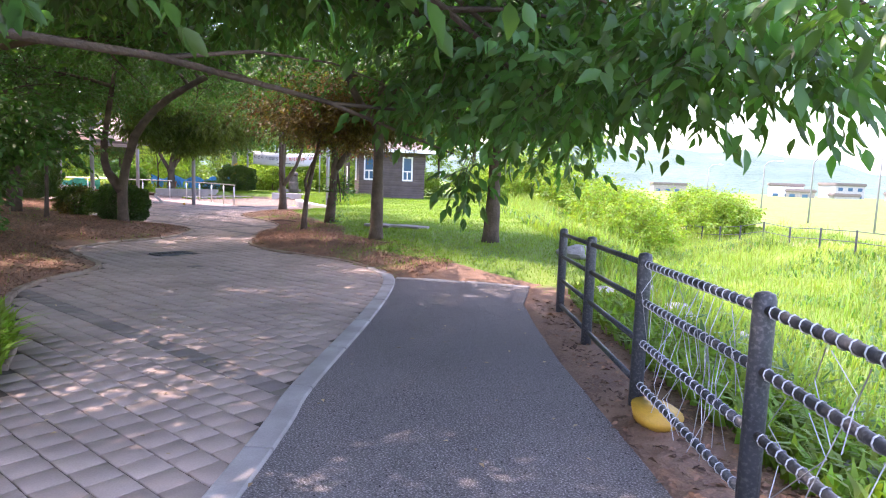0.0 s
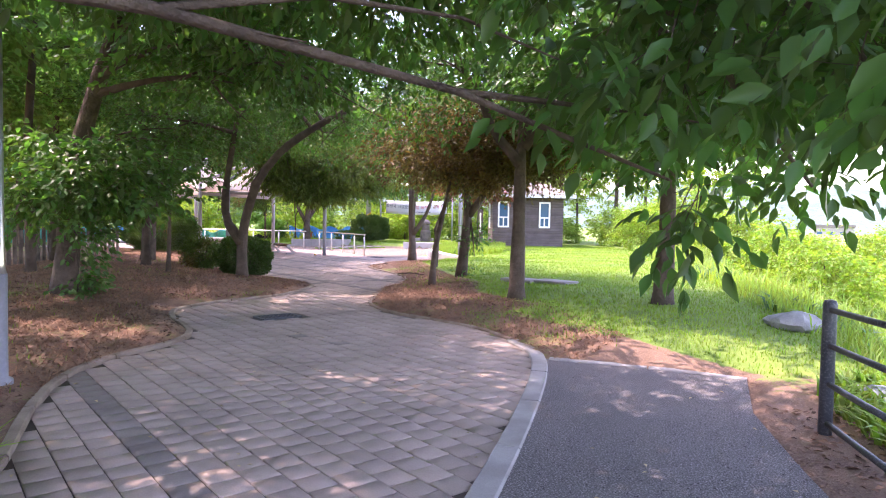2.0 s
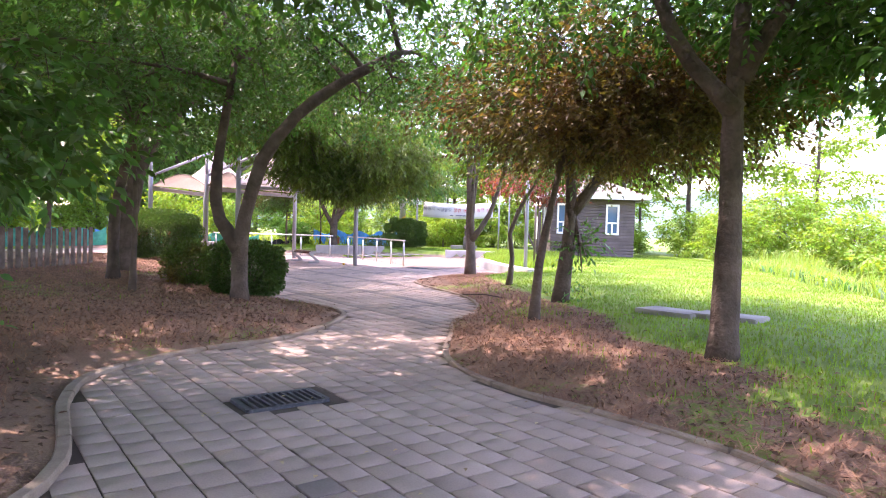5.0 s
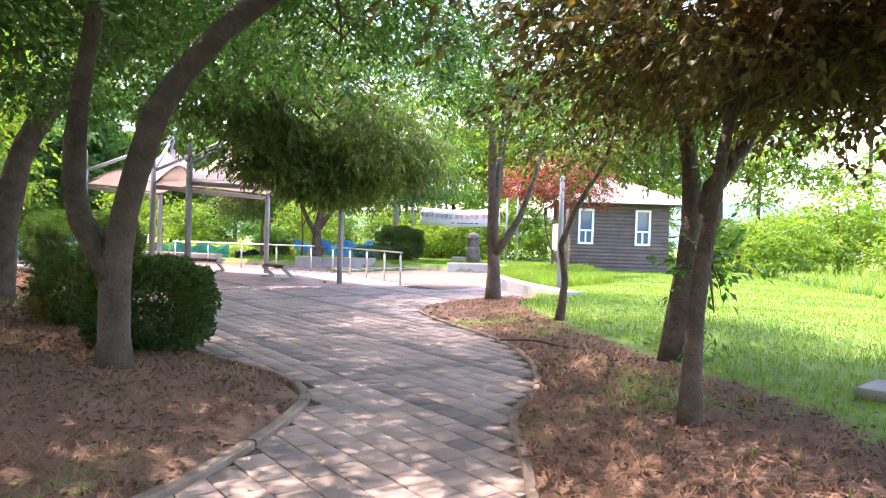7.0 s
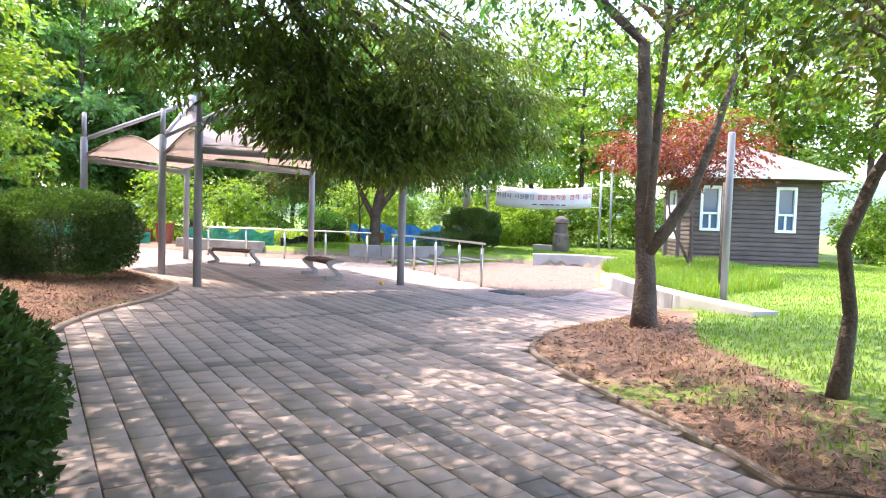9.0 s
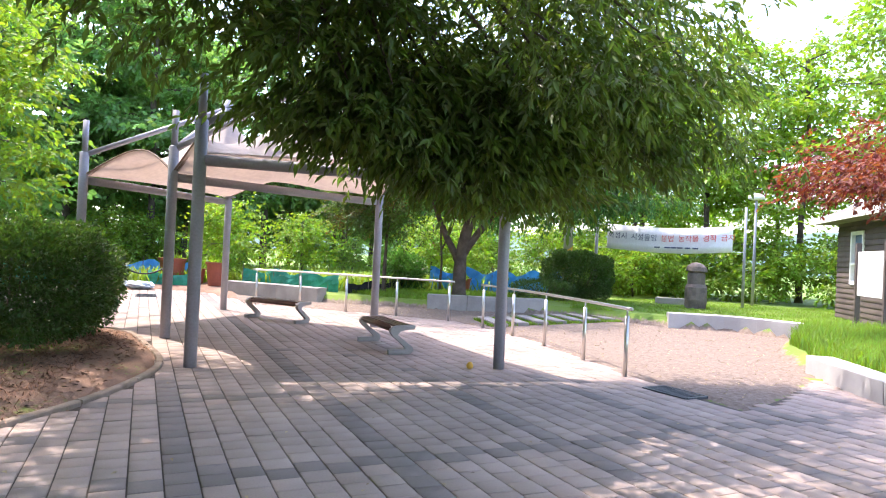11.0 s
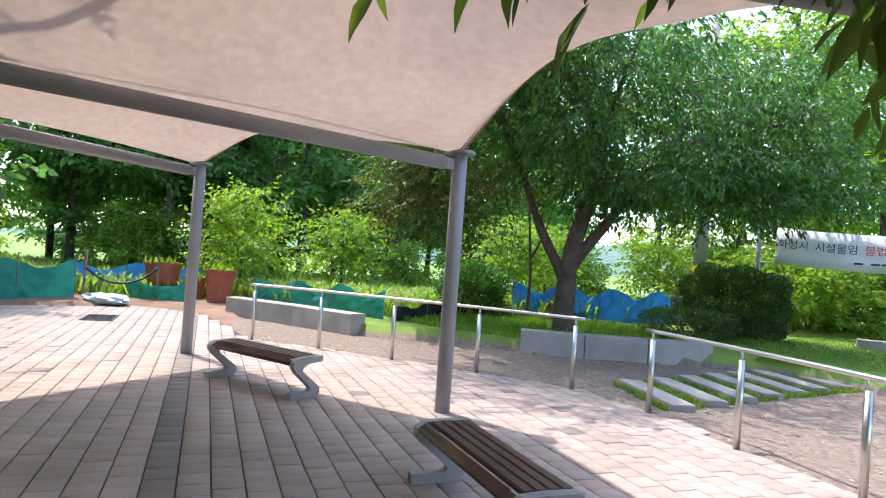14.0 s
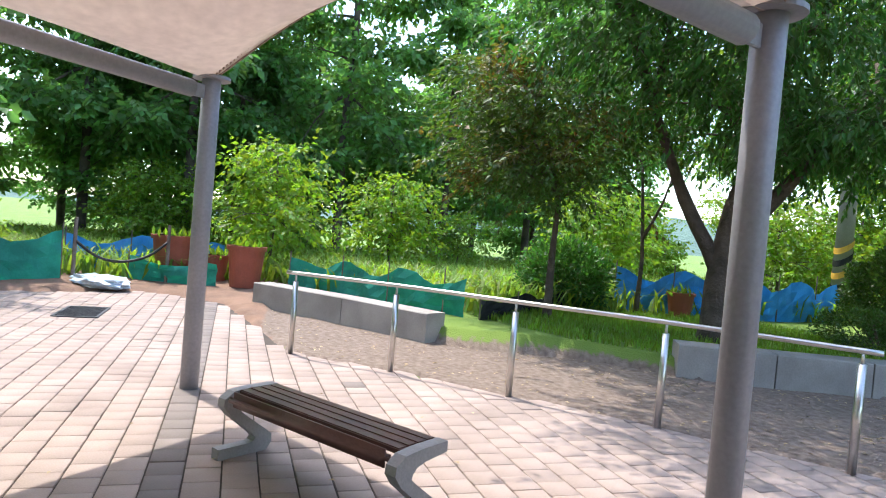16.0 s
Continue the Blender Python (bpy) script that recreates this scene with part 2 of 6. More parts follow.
def edge_distance(line, x, y, closed=True):
    """The distance of each point from a line of points."""
    best = np.full(np.shape(x), 1e9)
    n = len(line)
    for i in range(n if closed else n - 1):
        a, b = np.array(line[i]), np.array(line[(i + 1) % n])
        d = b - a
        t = np.clip(((x - a[0]) * d[0] + (y - a[1]) * d[1]) / max(d @ d, 1e-9), 0, 1)
        best = np.minimum(best, np.hypot(x - a[0] - t * d[0], y - a[1] - t * d[1]))
    return best


# ---- plan ----
KERB_LINE = [(7.2, -5.4), (2.3, 0.14), (1.22, 1.28), (-0.18, 2.94), (-1.35, 4.25), (-2.13, 5.0), (-2.6, 5.3), (-3.2, 5.52)]
RIGHT_EDGE = [(-3.2, 5.52), (-4.1, 5.68), (-5.14, 5.55), (-6.16, 5.38), (-7.3, 5.62), (-8.6, 6.5), (-9.4, 7.05), (-9.9, 7.7), (-10.6, 8.3),
              (-11.5, 8.85), (-12.6, 9.22), (-14.2, 9.47), (-15.3, 9.75), (-15.9, 10.2), (-16.4, 10.86), (-16.74, 11.9), (-17.2, 13.0), (-17.5, 14.0)]
LEFT_EDGE = [(6.2, -8.5), (3.4, -4.0), (1.3, -1.35), (0.3, -0.5), (-0.7, -0.1), (-1.6, 0.15), (-2.7, 0.32), (-3.7, 0.6), (-4.45, 1.1), (-5.0, 1.8), (-5.7, 2.15), (-7.0, 2.2), (-7.8, 2.4), (-8.25, 2.85), (-8.65, 3.5),
             (-8.95, 4.4), (-9.6, 5.15), (-10.16, 5.62), (-10.6, 5.88), (-11.2, 5.95), (-11.7, 5.85), (-12.3, 5.65), (-13.2, 5.45), (-15.0, 5.2), (-17.5, 5.2), (-19.1, 5.6),
             (-19.85, 5.97), (-20.3, 6.27), (-21.0, 6.58), (-21.9, 6.84), (-22.7, 6.88), (-23.8, 6.66), (-25.6, 6.1), (-26.5, 4.8), (-28.5, 1.5)]
smooth2 = lambda line: [(p.x, p.y) for p in smooth_line([(x, y, 0) for x, y in line], 0.2)]
KERB_LINE, RIGHT_EDGE, LEFT_EDGE = smooth2(KERB_LINE), smooth2(RIGHT_EDGE), smooth2(LEFT_EDGE)
RAIL_LINE = [(-21.1, 12.62), (-22.44, 12.74), (-23.86, 12.85), (-25.15, 12.87), (-26.45, 12.83), (-27.66, 12.5), (-28.66, 11.55), (-29.52, 10.55), (-30.4, 9.5), (-31.1, 8.5)]
PAVED = KERB_LINE + RIGHT_EDGE[1:] + [(-20.84, 15.5), (-19.95, 14.1), (-19.3, 12.72)] + RAIL_LINE + [(-32.6, 8.1), (-34.9, 7.4), (-35.9, 6.0), (-35.0, 4.4), (-33.6, 1.0), (-31.0, 0.0)] + LEFT_EDGE[::-1]
SAND = [(-19.3, 12.72)] + RAIL_LINE + [(-32.4, 8.15), (-34.6, 8.05), (-32.0, 10.5), (-31.4, 12.2), (-30.6, 13.1), (-29.6, 16.0), (-28.4, 17.1), (-26.6, 17.85), (-25.9, 18.95), (-24.55, 19.45), (-22.6, 16.9), (-20.9, 15.55), (-19.95, 14.1)]
ROAD = KERB_LINE[:-3] + [(-2.2, 5.15), (-1.3, 5.75), (-0.45, 6.2), (0.2, 5.2), (1.0, 4.35), (2.0, 3.35), (3.1, 2.35), (7.0, -1.2), (11.5, -5.5)]
F0, FD, FN = np.array((0.83, 5.05)), np.array((-0.733, 0.680)), np.array((0.680, 0.733))     # fence: an end, its run, its far side


def smoothstep(a, b, x):
    t = np.clip((x - a) / (b - a), 0, 1)
    return t * t * (3 - 2 * t)


def wobble(x, y, s, seed=0.0):
    return (np.sin(x * s + 1.3 * np.sin(y * s * 0.7 + seed)) + np.sin(y * s * 1.17 + 1.7 * np.sin(x * s * 0.6 + seed * 2))) * 0.5


def terrain(x, y):
    """Height of the ground, and how much of it is grass, dead needles and sand."""
    x, y = np.asarray(x, float), np.asarray(y, float)
    hard = inside(PAVED, x, y) | inside(ROAD, x, y)
    sandy = inside(SAND, x, y) & ~hard
    near = (np.abs(x + 14) < 32) & (np.abs(y - 10) < 30)
    d = np.full(x.shape, 30.0)
    d[near] = np.minimum(edge_distance(PAVED, x[near], y[near]), edge_distance(ROAD, x[near], y[near]))
    ds = np.full(x.shape, 30.0)
    ds[near] = edge_distance(SAND, x[near], y[near])
    bed = 0.02 + 0.23 * (1 - np.exp(-d / 1.3)) + 0.02 * wobble(x, y, 2.1) * np.minimum(d, 1)
    side, along = (x - F0[0]) * FN[0] + (y - F0[1]) * FN[1], (x - F0[0]) * FD[0] + (y - F0[1]) * FD[1]
    road_side = smoothstep(-1.6, -0.3, side) * smoothstep(3.0, 0.5, along)
    bed = bed * (1 - road_side) + 0.0 * road_side
    brink = 0.5 + 1.6 * smoothstep(1, 10, along) + 5.0 * smoothstep(18, 34, along)
    depth = -1.9 * smoothstep(brink, brink + 5.0, side) + 0.85 * smoothstep(brink + 8.0, brink + 13.5, side)
    h = bed + depth + 0.10 * wobble(x, y, 0.9, 3.0) * smoothstep(brink, brink + 3, side)
    h = h - 0.25 * smoothstep(-37, -41, x) * (side < 3)
    h = np.where(sandy, 0.010 + 0.006 * wobble(x, y, 5.0), h)
    h = np.where(hard, -0.07, h)
    ridge = 0.45 + 0.25 * wobble(x, y, 1.3, 1.0) + 0.2 * wobble(x, y, 4.0, 2.0)
    right = inside([(-2.0, 5.0), (-2.2, 6.4), (-4.2, 7.3), (-6.6, 7.5), (-8.0, 8.6), (-10.5, 9.6), (-13.0, 10.6), (-14.5, 11.2), (-15.6, 12.4), (-16.6, 13.6), (-17.6, 13.4), (-16.0, 9.4), (-14, 8.5), (-9, 5), (-5, 4.8)], x, y)
    left = ((y < np.where(x < -17, 7.2, 6.4)) & (x > -26.5) & (x < 8) & (side < 0)) & ~right
    litter = np.where(right | left, np.clip(1.15 - ridge * 0.9, 0, 1), 0.0)
    litter = np.maximum(litter, 0.8 * road_side * (side < 0.9))
    litter = np.where(right & (x > -4.6) & (d > 0.9), litter * 0.45, litter)
    slope = smoothstep(brink + 9.0, brink + 10.0, side) * smoothstep(brink + 13.0, brink + 12.0, side) * (along < 30)
    litter = np.maximum(litter, slope * np.clip(0.35 + 0.55 * wobble(x, y, 0.8, 4.0), 0, 1))
    plot = inside([(-36.6, 2.2), (-34.5, 3.0), (-31.2, 8.0), (-34.6, 10.0), (-38.2, 8.2)], x, y)
    litter = np.where(plot, 0.95, litter)
    return h, 1 - np.clip(litter, 0, 1), sandy.astype(float)


def ground_height(x, y):
    return float(terrain(np.array([x]), np.array([y]))[0][0])


# ---- ground ----
def spread(lo, hi, step, far):
    core = np.arange(lo, hi, step)
    out, d = [], step
    while not out or out[-1] < far:
        d *= 1.22
        out.append((out[-1] if out else 0) + d)
    out = np.array(out)
    return np.concatenate([(lo - out)[::-1], core, core[-1] + out])


GX, GY = spread(-37.0, 8.0, 0.16, 1500), spread(-3.0, 21.0, 0.16, 1500)
gx, gy = np.meshgrid(GX, GY)
gh, g_grass, g_sand = terrain(gx.ravel(), gy.ravel())
W = len(GX)
idx = np.arange(len(GX) * len(GY)).reshape(len(GY), W)
quads = np.stack([idx[:-1, :-1].ravel(), idx[:-1, 1:].ravel(), idx[1:, 1:].ravel(), idx[1:, :-1].ravel()], 1)
GROUND = material("ground_soil", (0.25, 0.15, 0.105), (0.15, 0.092, 0.068), 0.95, scale=2.2, fine=55, bump=0.7, bump_dist=0.02, third=(0.24, 0.15, 0.10))
n, link = GROUND.node_tree.nodes, GROUND.node_tree.links.new
soil_out = n["Hue/Saturation/Value"].outputs["Color"] if "Hue/Saturation/Value" in n else n["Hue Saturation Value"].outputs["Color"]
co = n.new("ShaderNodeTexCoord")
noises = []
for sc in (0.7, 14.0):
    t1 = n.new("ShaderNodeTexNoise")
    t1.inputs["Scale"].default_value, t1.inputs["Detail"].default_value = sc, 5
    link(co.outputs["Object"], t1.inputs["Vector"])
    noises.append(t1)
green = n.new("ShaderNodeValToRGB")
green.color_ramp.elements[0].position, green.color_ramp.elements[1].position = 0.35, 0.7
green.color_ramp.elements[0].color, green.color_ramp.elements[1].color = (0.10, 0.18, 0.028, 1), (0.19, 0.27, 0.05, 1)
link(noises[0].outputs["Fac"], green.inputs["Fac"])
sandc = n.new("ShaderNodeValToRGB")
sandc.color_ramp.elements[0].position, sandc.color_ramp.elements[1].position = 0.3, 0.7
sandc.color_ramp.elements[0].color, sandc.color_ramp.elements[1].color = (0.13, 0.092, 0.072, 1), (0.25, 0.195, 0.16, 1)
link(noises[1].outputs["Fac"], sandc.inputs["Fac"])
last = soil_out
for attr, src in (("grass", green), ("sand", sandc)):
    at = n.new("ShaderNodeAttribute")
    at.attribute_name = attr
    ad = n.new("ShaderNodeMath")
    ad.operation = "MULTIPLY_ADD"
    ad.inputs[1].default_value = 1.0
    link(at.outputs["Fac"], ad.inputs[0])
    sub = n.new("ShaderNodeMath")
    sub.operation = "MULTIPLY_ADD"
    sub.inputs[1].default_value, sub.inputs[2].default_value = 0.9, -0.45
    link(noises[1].outputs["Fac"], sub.inputs[0])
    link(sub.outputs["Value"], ad.inputs[2])
    rp = n.new("ShaderNodeValToRGB")
    rp.color_ramp.elements[0].position, rp.color_ramp.elements[1].position = 0.4, 0.65
    link(ad.outputs["Value"], rp.inputs["Fac"])
    mx = n.new("ShaderNodeMixRGB")
    link(rp.outputs["Color"], mx.inputs["Fac"])
    link(last, mx.inputs["Color1"])
    link(src.outputs["Color"], mx.inputs["Color2"])
    last = mx.outputs["Color"]
link(last, n["Principled BSDF"].inputs["Base Color"])
me = mesh_arrays("ground", np.stack([gx.ravel(), gy.ravel(), gh], 1), quads, GROUND)
for attr, values in (("grass", g_grass), ("sand", g_sand)):
    me.attributes.new(attr, "FLOAT", "POINT").data.foreach_set("value", values.astype(np.float32))
me.polygons.foreach_set("use_smooth", [True] * len(me.polygons))
ground = tagged(new("ground", me), "grassy ground with bare soil and dead needles under the trees", "ground", kind="structure")


def sheet(name, poly, z, mat, label, category, thick=0.06):
    bm = bmesh.new()
    f = bm.faces.new([bm.verts.new((x, y, z)) for x, y in poly])
    if f.normal.z < 0:
        f.normal_flip()
    r = bmesh.ops.extrude_face_region(bm, geom=[f])
    bmesh.ops.translate(bm, vec=(0, 0, -thick), verts=[v for v in r["geom"] if isinstance(v, bmesh.types.BMVert)])
    bmesh.ops.triangulate(bm, faces=bm.faces[:])
    bmesh.ops.recalc_face_normals(bm, faces=bm.faces[:])
    return tagged(part(name, bm, mat), label, category, kind="structure")


road = sheet("road", ROAD, 0.0, ASPHALT, "worn dark grey asphalt cycle path", "path")
pavement = sheet("pavement", PAVED, -0.012, JOINT, "grey concrete block paving of the park path", "pavement")


def kerb_strip(name, line, width, z0, z1, mat, parent, piece=1.0, gap=0.012, offset=0.0):
    """Kerb stones end to end along a line, each an object of its own."""
    run, stones = 0.0, []
    pts = [Vector((x, y, 0)) for x, y in line]
    chunk = [pts[0]]
    for a, b in zip(pts, pts[1:]):
        chunk.append(b)
        run += (b - a).length
        if run >= piece:
            stones.append(chunk)
            chunk, run = [b], 0.0
    if len(chunk) > 1:
        stones.append(chunk)
    for ch in stones:
        bm = bmesh.new()
        rows = []
        for i, p in enumerate(ch):
            d = (ch[min(i + 1, len(ch) - 1)] - ch[max(i - 1, 0)]).normalized()
            s = Vector((-d.y, d.x, 0))
            q = p + (d * gap if i == 0 else -d * gap if i == len(ch) - 1 else Vector((0, 0, 0))) + s * offset
            c = 0.012
            rows.append([bm.verts.new(q + s * u + Vector((0, 0, z))) for u, z in ((-width / 2, z0), (-width / 2, z1 - c), (-width / 2 + c, z1), (width / 2 - c, z1), (width / 2, z1 - c), (width / 2, z0))])
        for r0, r1 in zip(rows, rows[1:]):
            for k in range(5):
                bm.faces.new((r0[k], r1[k], r1[k + 1], r0[k + 1]))
        bm.faces.new(rows[0][::-1])
        bm.faces.new(rows[-1])
        bmesh.ops.recalc_face_normals(bm, faces=bm.faces[:])
        part(name, bm, mat, parent)


kerb = tagged(new("kerb"), "pale grey flush kerb stones beside the asphalt", "kerb", kind="structure")
kerb_strip("kerb_stone", KERB_LINE, 0.17, -0.06, 0.022, KERB, kerb)
kerb_strip("kerb_stone", smooth2([(-2.15, 5.16), (-1.3, 5.78), (-0.45, 6.22)]), 0.10, -0.06, 0.02, KERB, kerb)
edging = tagged(new("garden_edging"), "low brown stone edging round the planting beds", "edging", kind="structure")
kerb_strip("edging_stone", RIGHT_EDGE, 0.065, -0.06, 0.03, EDGING, edging, 0.9)
kerb_strip("edging_stone", [p for p in LEFT_EDGE if p[0] < -0.5], 0.085, -0.06, 0.04, EDGING, edging, 0.9)


# ---- leaves and trees ----
LEAF_SIMPLE = (np.array([(0, 0, 0), (0.42, 0.5, 0.10), (1, 0, -0.08), (0.42, -0.5, 0.10)]), np.array([(0, 1, 2), (0, 2, 3)]))
LEAF_FULL = (np.array([(0, 0, 0), (0.2, 0.34, 0.05), (0.5, 0.5, 0.07), (0.8, 0.28, 0.0), (1.08, 0, -0.14), (0.8, -0.28, 0.0), (0.5, -0.5, 0.07), (0.2, -0.34, 0.05), (0.5, 0, -0.03)]),
             np.array([(0, 1, 8), (1, 2, 8), (2, 3, 8), (3, 4, 8), (4, 5, 8), (5, 6, 8), (6, 7, 8), (7, 0, 8)]))


def unit(a):
    return a / np.maximum(np.linalg.norm(a, axis=1, keepdims=True), 1e-6)


def leaf_mesh(name, pos, along, length, width, mat, rng, full=False, flat=0.6):
    """Many leaves: one small folded blade at each place."""
    shape, tri = LEAF_FULL if full else LEAF_SIMPLE
    nrm = unit(rng.normal(size=pos.shape) * (1 - flat) + np.array((0, 0, 1.0)) * flat)
    along = unit(along)
    side = unit(np.cross(nrm, along))
    nrm = np.cross(along, side)
    L = (length * rng.uniform(0.7, 1.25, len(pos)))[:, None, None]
    v = pos[:, None] + along[:, None] * shape[None, :, :1] * L + side[:, None] * shape[None, :, 1:2] * L * width + nrm[:, None] * shape[None, :, 2:3] * L
    f = tri[None] + (np.arange(len(pos)) * len(shape))[:, None, None]
    return mesh_arrays(name, v.reshape(-1, 3), f.reshape(-1, 3), mat)


def sprays(rng, blobs, per, droop=0.3, spread_=0.45):
    """Leaf places on twigs in ellipsoids (x, y, z, rx, ry, rz, twigs): the places and the ways that the leaves point."""
    pos, way, tips = [], [], []
    for x, y, z, rx, ry, rz, n in blobs:
        n = int(n)
        rad = np.array((rx, ry, rz))
        k = max(3, n // 24)
        hub = unit(rng.normal(size=(k, 3))) * (rng.uniform(0.1, 1, k) ** 0.45)[:, None]
        which = rng.integers(0, k, n)
        local_ = rng.normal(size=(n, 3)) * np.array((0.30, 0.30, 0.13)) * np.minimum(1.0, 1.1 / max(rad.max(), 0.3)) ** 0.5
        q0 = hub[which] + local_
        p = np.array((x, y, z)) + q0 * rad
        d = unit(q0 * rad + local_ * rad * 2)
        w = unit(d * np.array((1, 1, 0.45)) + rng.normal(size=(n, 3)) * 0.55 + np.array((0, 0, -droop)))
        tips.append(np.stack([p, w], 1))
        # leaves stand to both sides of each twig, in one flat spray
        t = (np.arange(per)[None] + rng.uniform(-0.3, 0.3, (n, per))) / per
        q = p[:, None] + w[:, None] * (t * spread_)[..., None] + rng.normal(size=(n, per, 3)) * 0.018 - np.array((0, 0, 0.10)) * (t * t)[..., None] * droop
        out = unit(np.cross(w, np.array((0, 0, 1.0))) + rng.normal(size=(n, 3)) * 0.12)
        hand = np.where(np.arange(per) % 2 == 0, 1.0, -1.0)[None, :, None]
        a = w[:, None] * (0.35 + 0.9 * t)[..., None] + out[:, None] * hand * (1.05 - 0.7 * t)[..., None] + rng.normal(size=(n, per, 3)) * 0.28 + np.array((0, 0, -droop))
        pos.append(q.reshape(-1, 3))
        way.append(a.reshape(-1, 3))
    return np.concatenate(pos), np.concatenate(way), np.concatenate(tips)


def limb_points(rng, a, b, sag=0.12, k=6):
    a, b = np.array(a, float), np.array(b, float)
    L = np.linalg.norm(b - a)
    mid = (a + b) / 2 + np.array((0, 0, L * sag)) + rng.normal(size=3) * L * 0.05
    return [tuple((1 - t) ** 2 * a + 2 * t * (1 - t) * mid + t * t * b) for t in np.linspace(0, 1, k)]


def tree(name, label, base, trunk, radius, blobs, mat=None, bark=None, limbs=6, leaf=0.09, width=0.5, per=9, droop=0.3, seed=1, full=False,
         category="tree", group="", stems=(), twigs=True, spread_=0.45, flat=0.6):
    """A tapered trunk with limbs that reach into the crown, and a crown of many leaves on twigs."""
    rng = np.random.default_rng(seed)
    bark = bark or BARK
    z0 = ground_height(*base) if len(base) == 2 else base[2]
    root = thing(name, (base[0], base[1], z0), label, category, group)
    off = np.array((base[0], base[1], z0))
    def stem(path, r0, r1, part_name):
        pts = smooth_line(path, 0.3)
        n_ = len(pts)
        rad = [(r0 + (r1 - r0) * i / (n_ - 1)) * (1 + 0.35 * math.exp(-i * 0.3 / 0.25)) * (1 + 0.06 * math.sin(i * 1.9 + seed)) for i in range(n_)]
        part(part_name, tube(bmesh.new(), pts, rad, 10), bark, root, smooth=True)
        return pts
    main = stem([(0, 0, -0.12), *trunk], radius, radius * 0.55, "trunk")
    for path, r in stems:
        main += stem(path, r, r * 0.5, "stem")[2:]
    local = [(x - off[0], y - off[1], z - off[2], rx, ry, rz, n_) for x, y, z, rx, ry, rz, n_ in blobs]
    upper = [p for p in main if p.z > main[-1].z * 0.45] or main
    top = np.array([tuple(p) for p in upper])
    bm = bmesh.new()
    total = sum(b[6] for b in local)
    for b in local:
        for _ in range(max(1, round(limbs * b[6] / total))):
            goal = np.array(b[:3]) + unit(rng.normal(size=(1, 3)))[0] * np.array(b[3:6]) * 0.75
            goal[2] = max(goal[2], 0.2)
            cand = np.linalg.norm(top - goal, axis=1) + np.maximum(0, top[:, 2] - goal[2]) * 0.6
            a = top[int(np.argmin(cand))]
            r = radius * rng.uniform(0.28, 0.42)
            pts = limb_points(rng, a, goal)
            tube(bm, pts, [max(0.006, r * (1 - 0.85 * i / 5)) for i in range(6)], 6, cap=False)
            for _ in range(3):
                i = int(rng.integers(2, 5))
                g2 = np.array(pts[i]) + (goal - a) * 0.3 + rng.normal(size=3) * np.array(b[3:6]) * 0.4
                tube(bm, limb_points(rng, pts[i], g2, 0.08, 4), [r * 0.35, r * 0.25, r * 0.15, 0.004], 4, cap=False)
    if len(bm.verts):
        tagged(part("branchwork", bm, bark, root, smooth=True), kind="stuff")
    else:
        bm.free()
    pos, way, tips = sprays(rng, local, per, droop, spread_)
    crown = new("crown", leaf_mesh("crown", pos, way, leaf, width, mat or LEAF, rng, full, flat))
    crown.parent = root
    if twigs:
        p, w = tips[:, 0], unit(tips[:, 1])
        s = unit(np.cross(w, np.array((0.2, 0.3, 1.0)))) * 0.004
        v = np.stack([p - w * 0.15 - s, p - w * 0.15 + s, p + w * spread_], 1).reshape(-1, 3)
        tw = new("twig_growth", mesh_arrays("twig_growth", v, np.arange(len(v)).reshape(-1, 3), bark))
        tagged(tw, kind="stuff").parent = root
    return root


def shrub(name, label, at, radii, mat, leaves, leaf=0.05, seed=1, category="bush", width=0.55, group="", clipped=True):
    """A dense bush: a shell of leaves round a dark heart of twigs."""
    rng = np.random.default_rng(seed)
    z0 = ground_height(at[0], at[1])
    root = thing(name, (at[0], at[1], z0), label, category, group)
    d = unit(rng.normal(size=(leaves, 3)))
    r = (1 - 0.28 * rng.uniform(0, 1, leaves) ** 1.5) * (1 + 0.06 * np.sin(d[:, 0] * 9 + d[:, 1] * 7) + 0.05 * np.sin(d[:, 2] * 11 + d[:, 0] * 5))
    if not clipped:
        r *= 0.75 + 0.45 * rng.uniform(0, 1, leaves)
    p = np.sign(d) * np.abs(d) ** (0.80 if clipped else 1.0) * r[:, None] * np.array(radii) + np.array((0, 0, radii[2] * 0.95))
    keep = p[:, 2] > 0.01
    p, d = p[keep], d[keep]
    ob = new("foliage", leaf_mesh("foliage", p, d + rng.normal(size=d.shape) * 0.7 + np.array((0, 0, 0.3)), leaf, width, mat, rng, False, 0.3))
    ob.parent = root
    bm = bmesh.new()
    for _ in range(9):
        g = rng.normal(size=3) * np.array(radii) * 0.35
        tube(bm, limb_points(rng, (g[0] * 0.2, g[1] * 0.2, -0.05), (g[0], g[1], radii[2] * 1.3), 0.05, 4), [0.022, 0.018, 0.012, 0.006], 5, cap=False)
    part("stem_growth", bm, BARK, root)
    return root


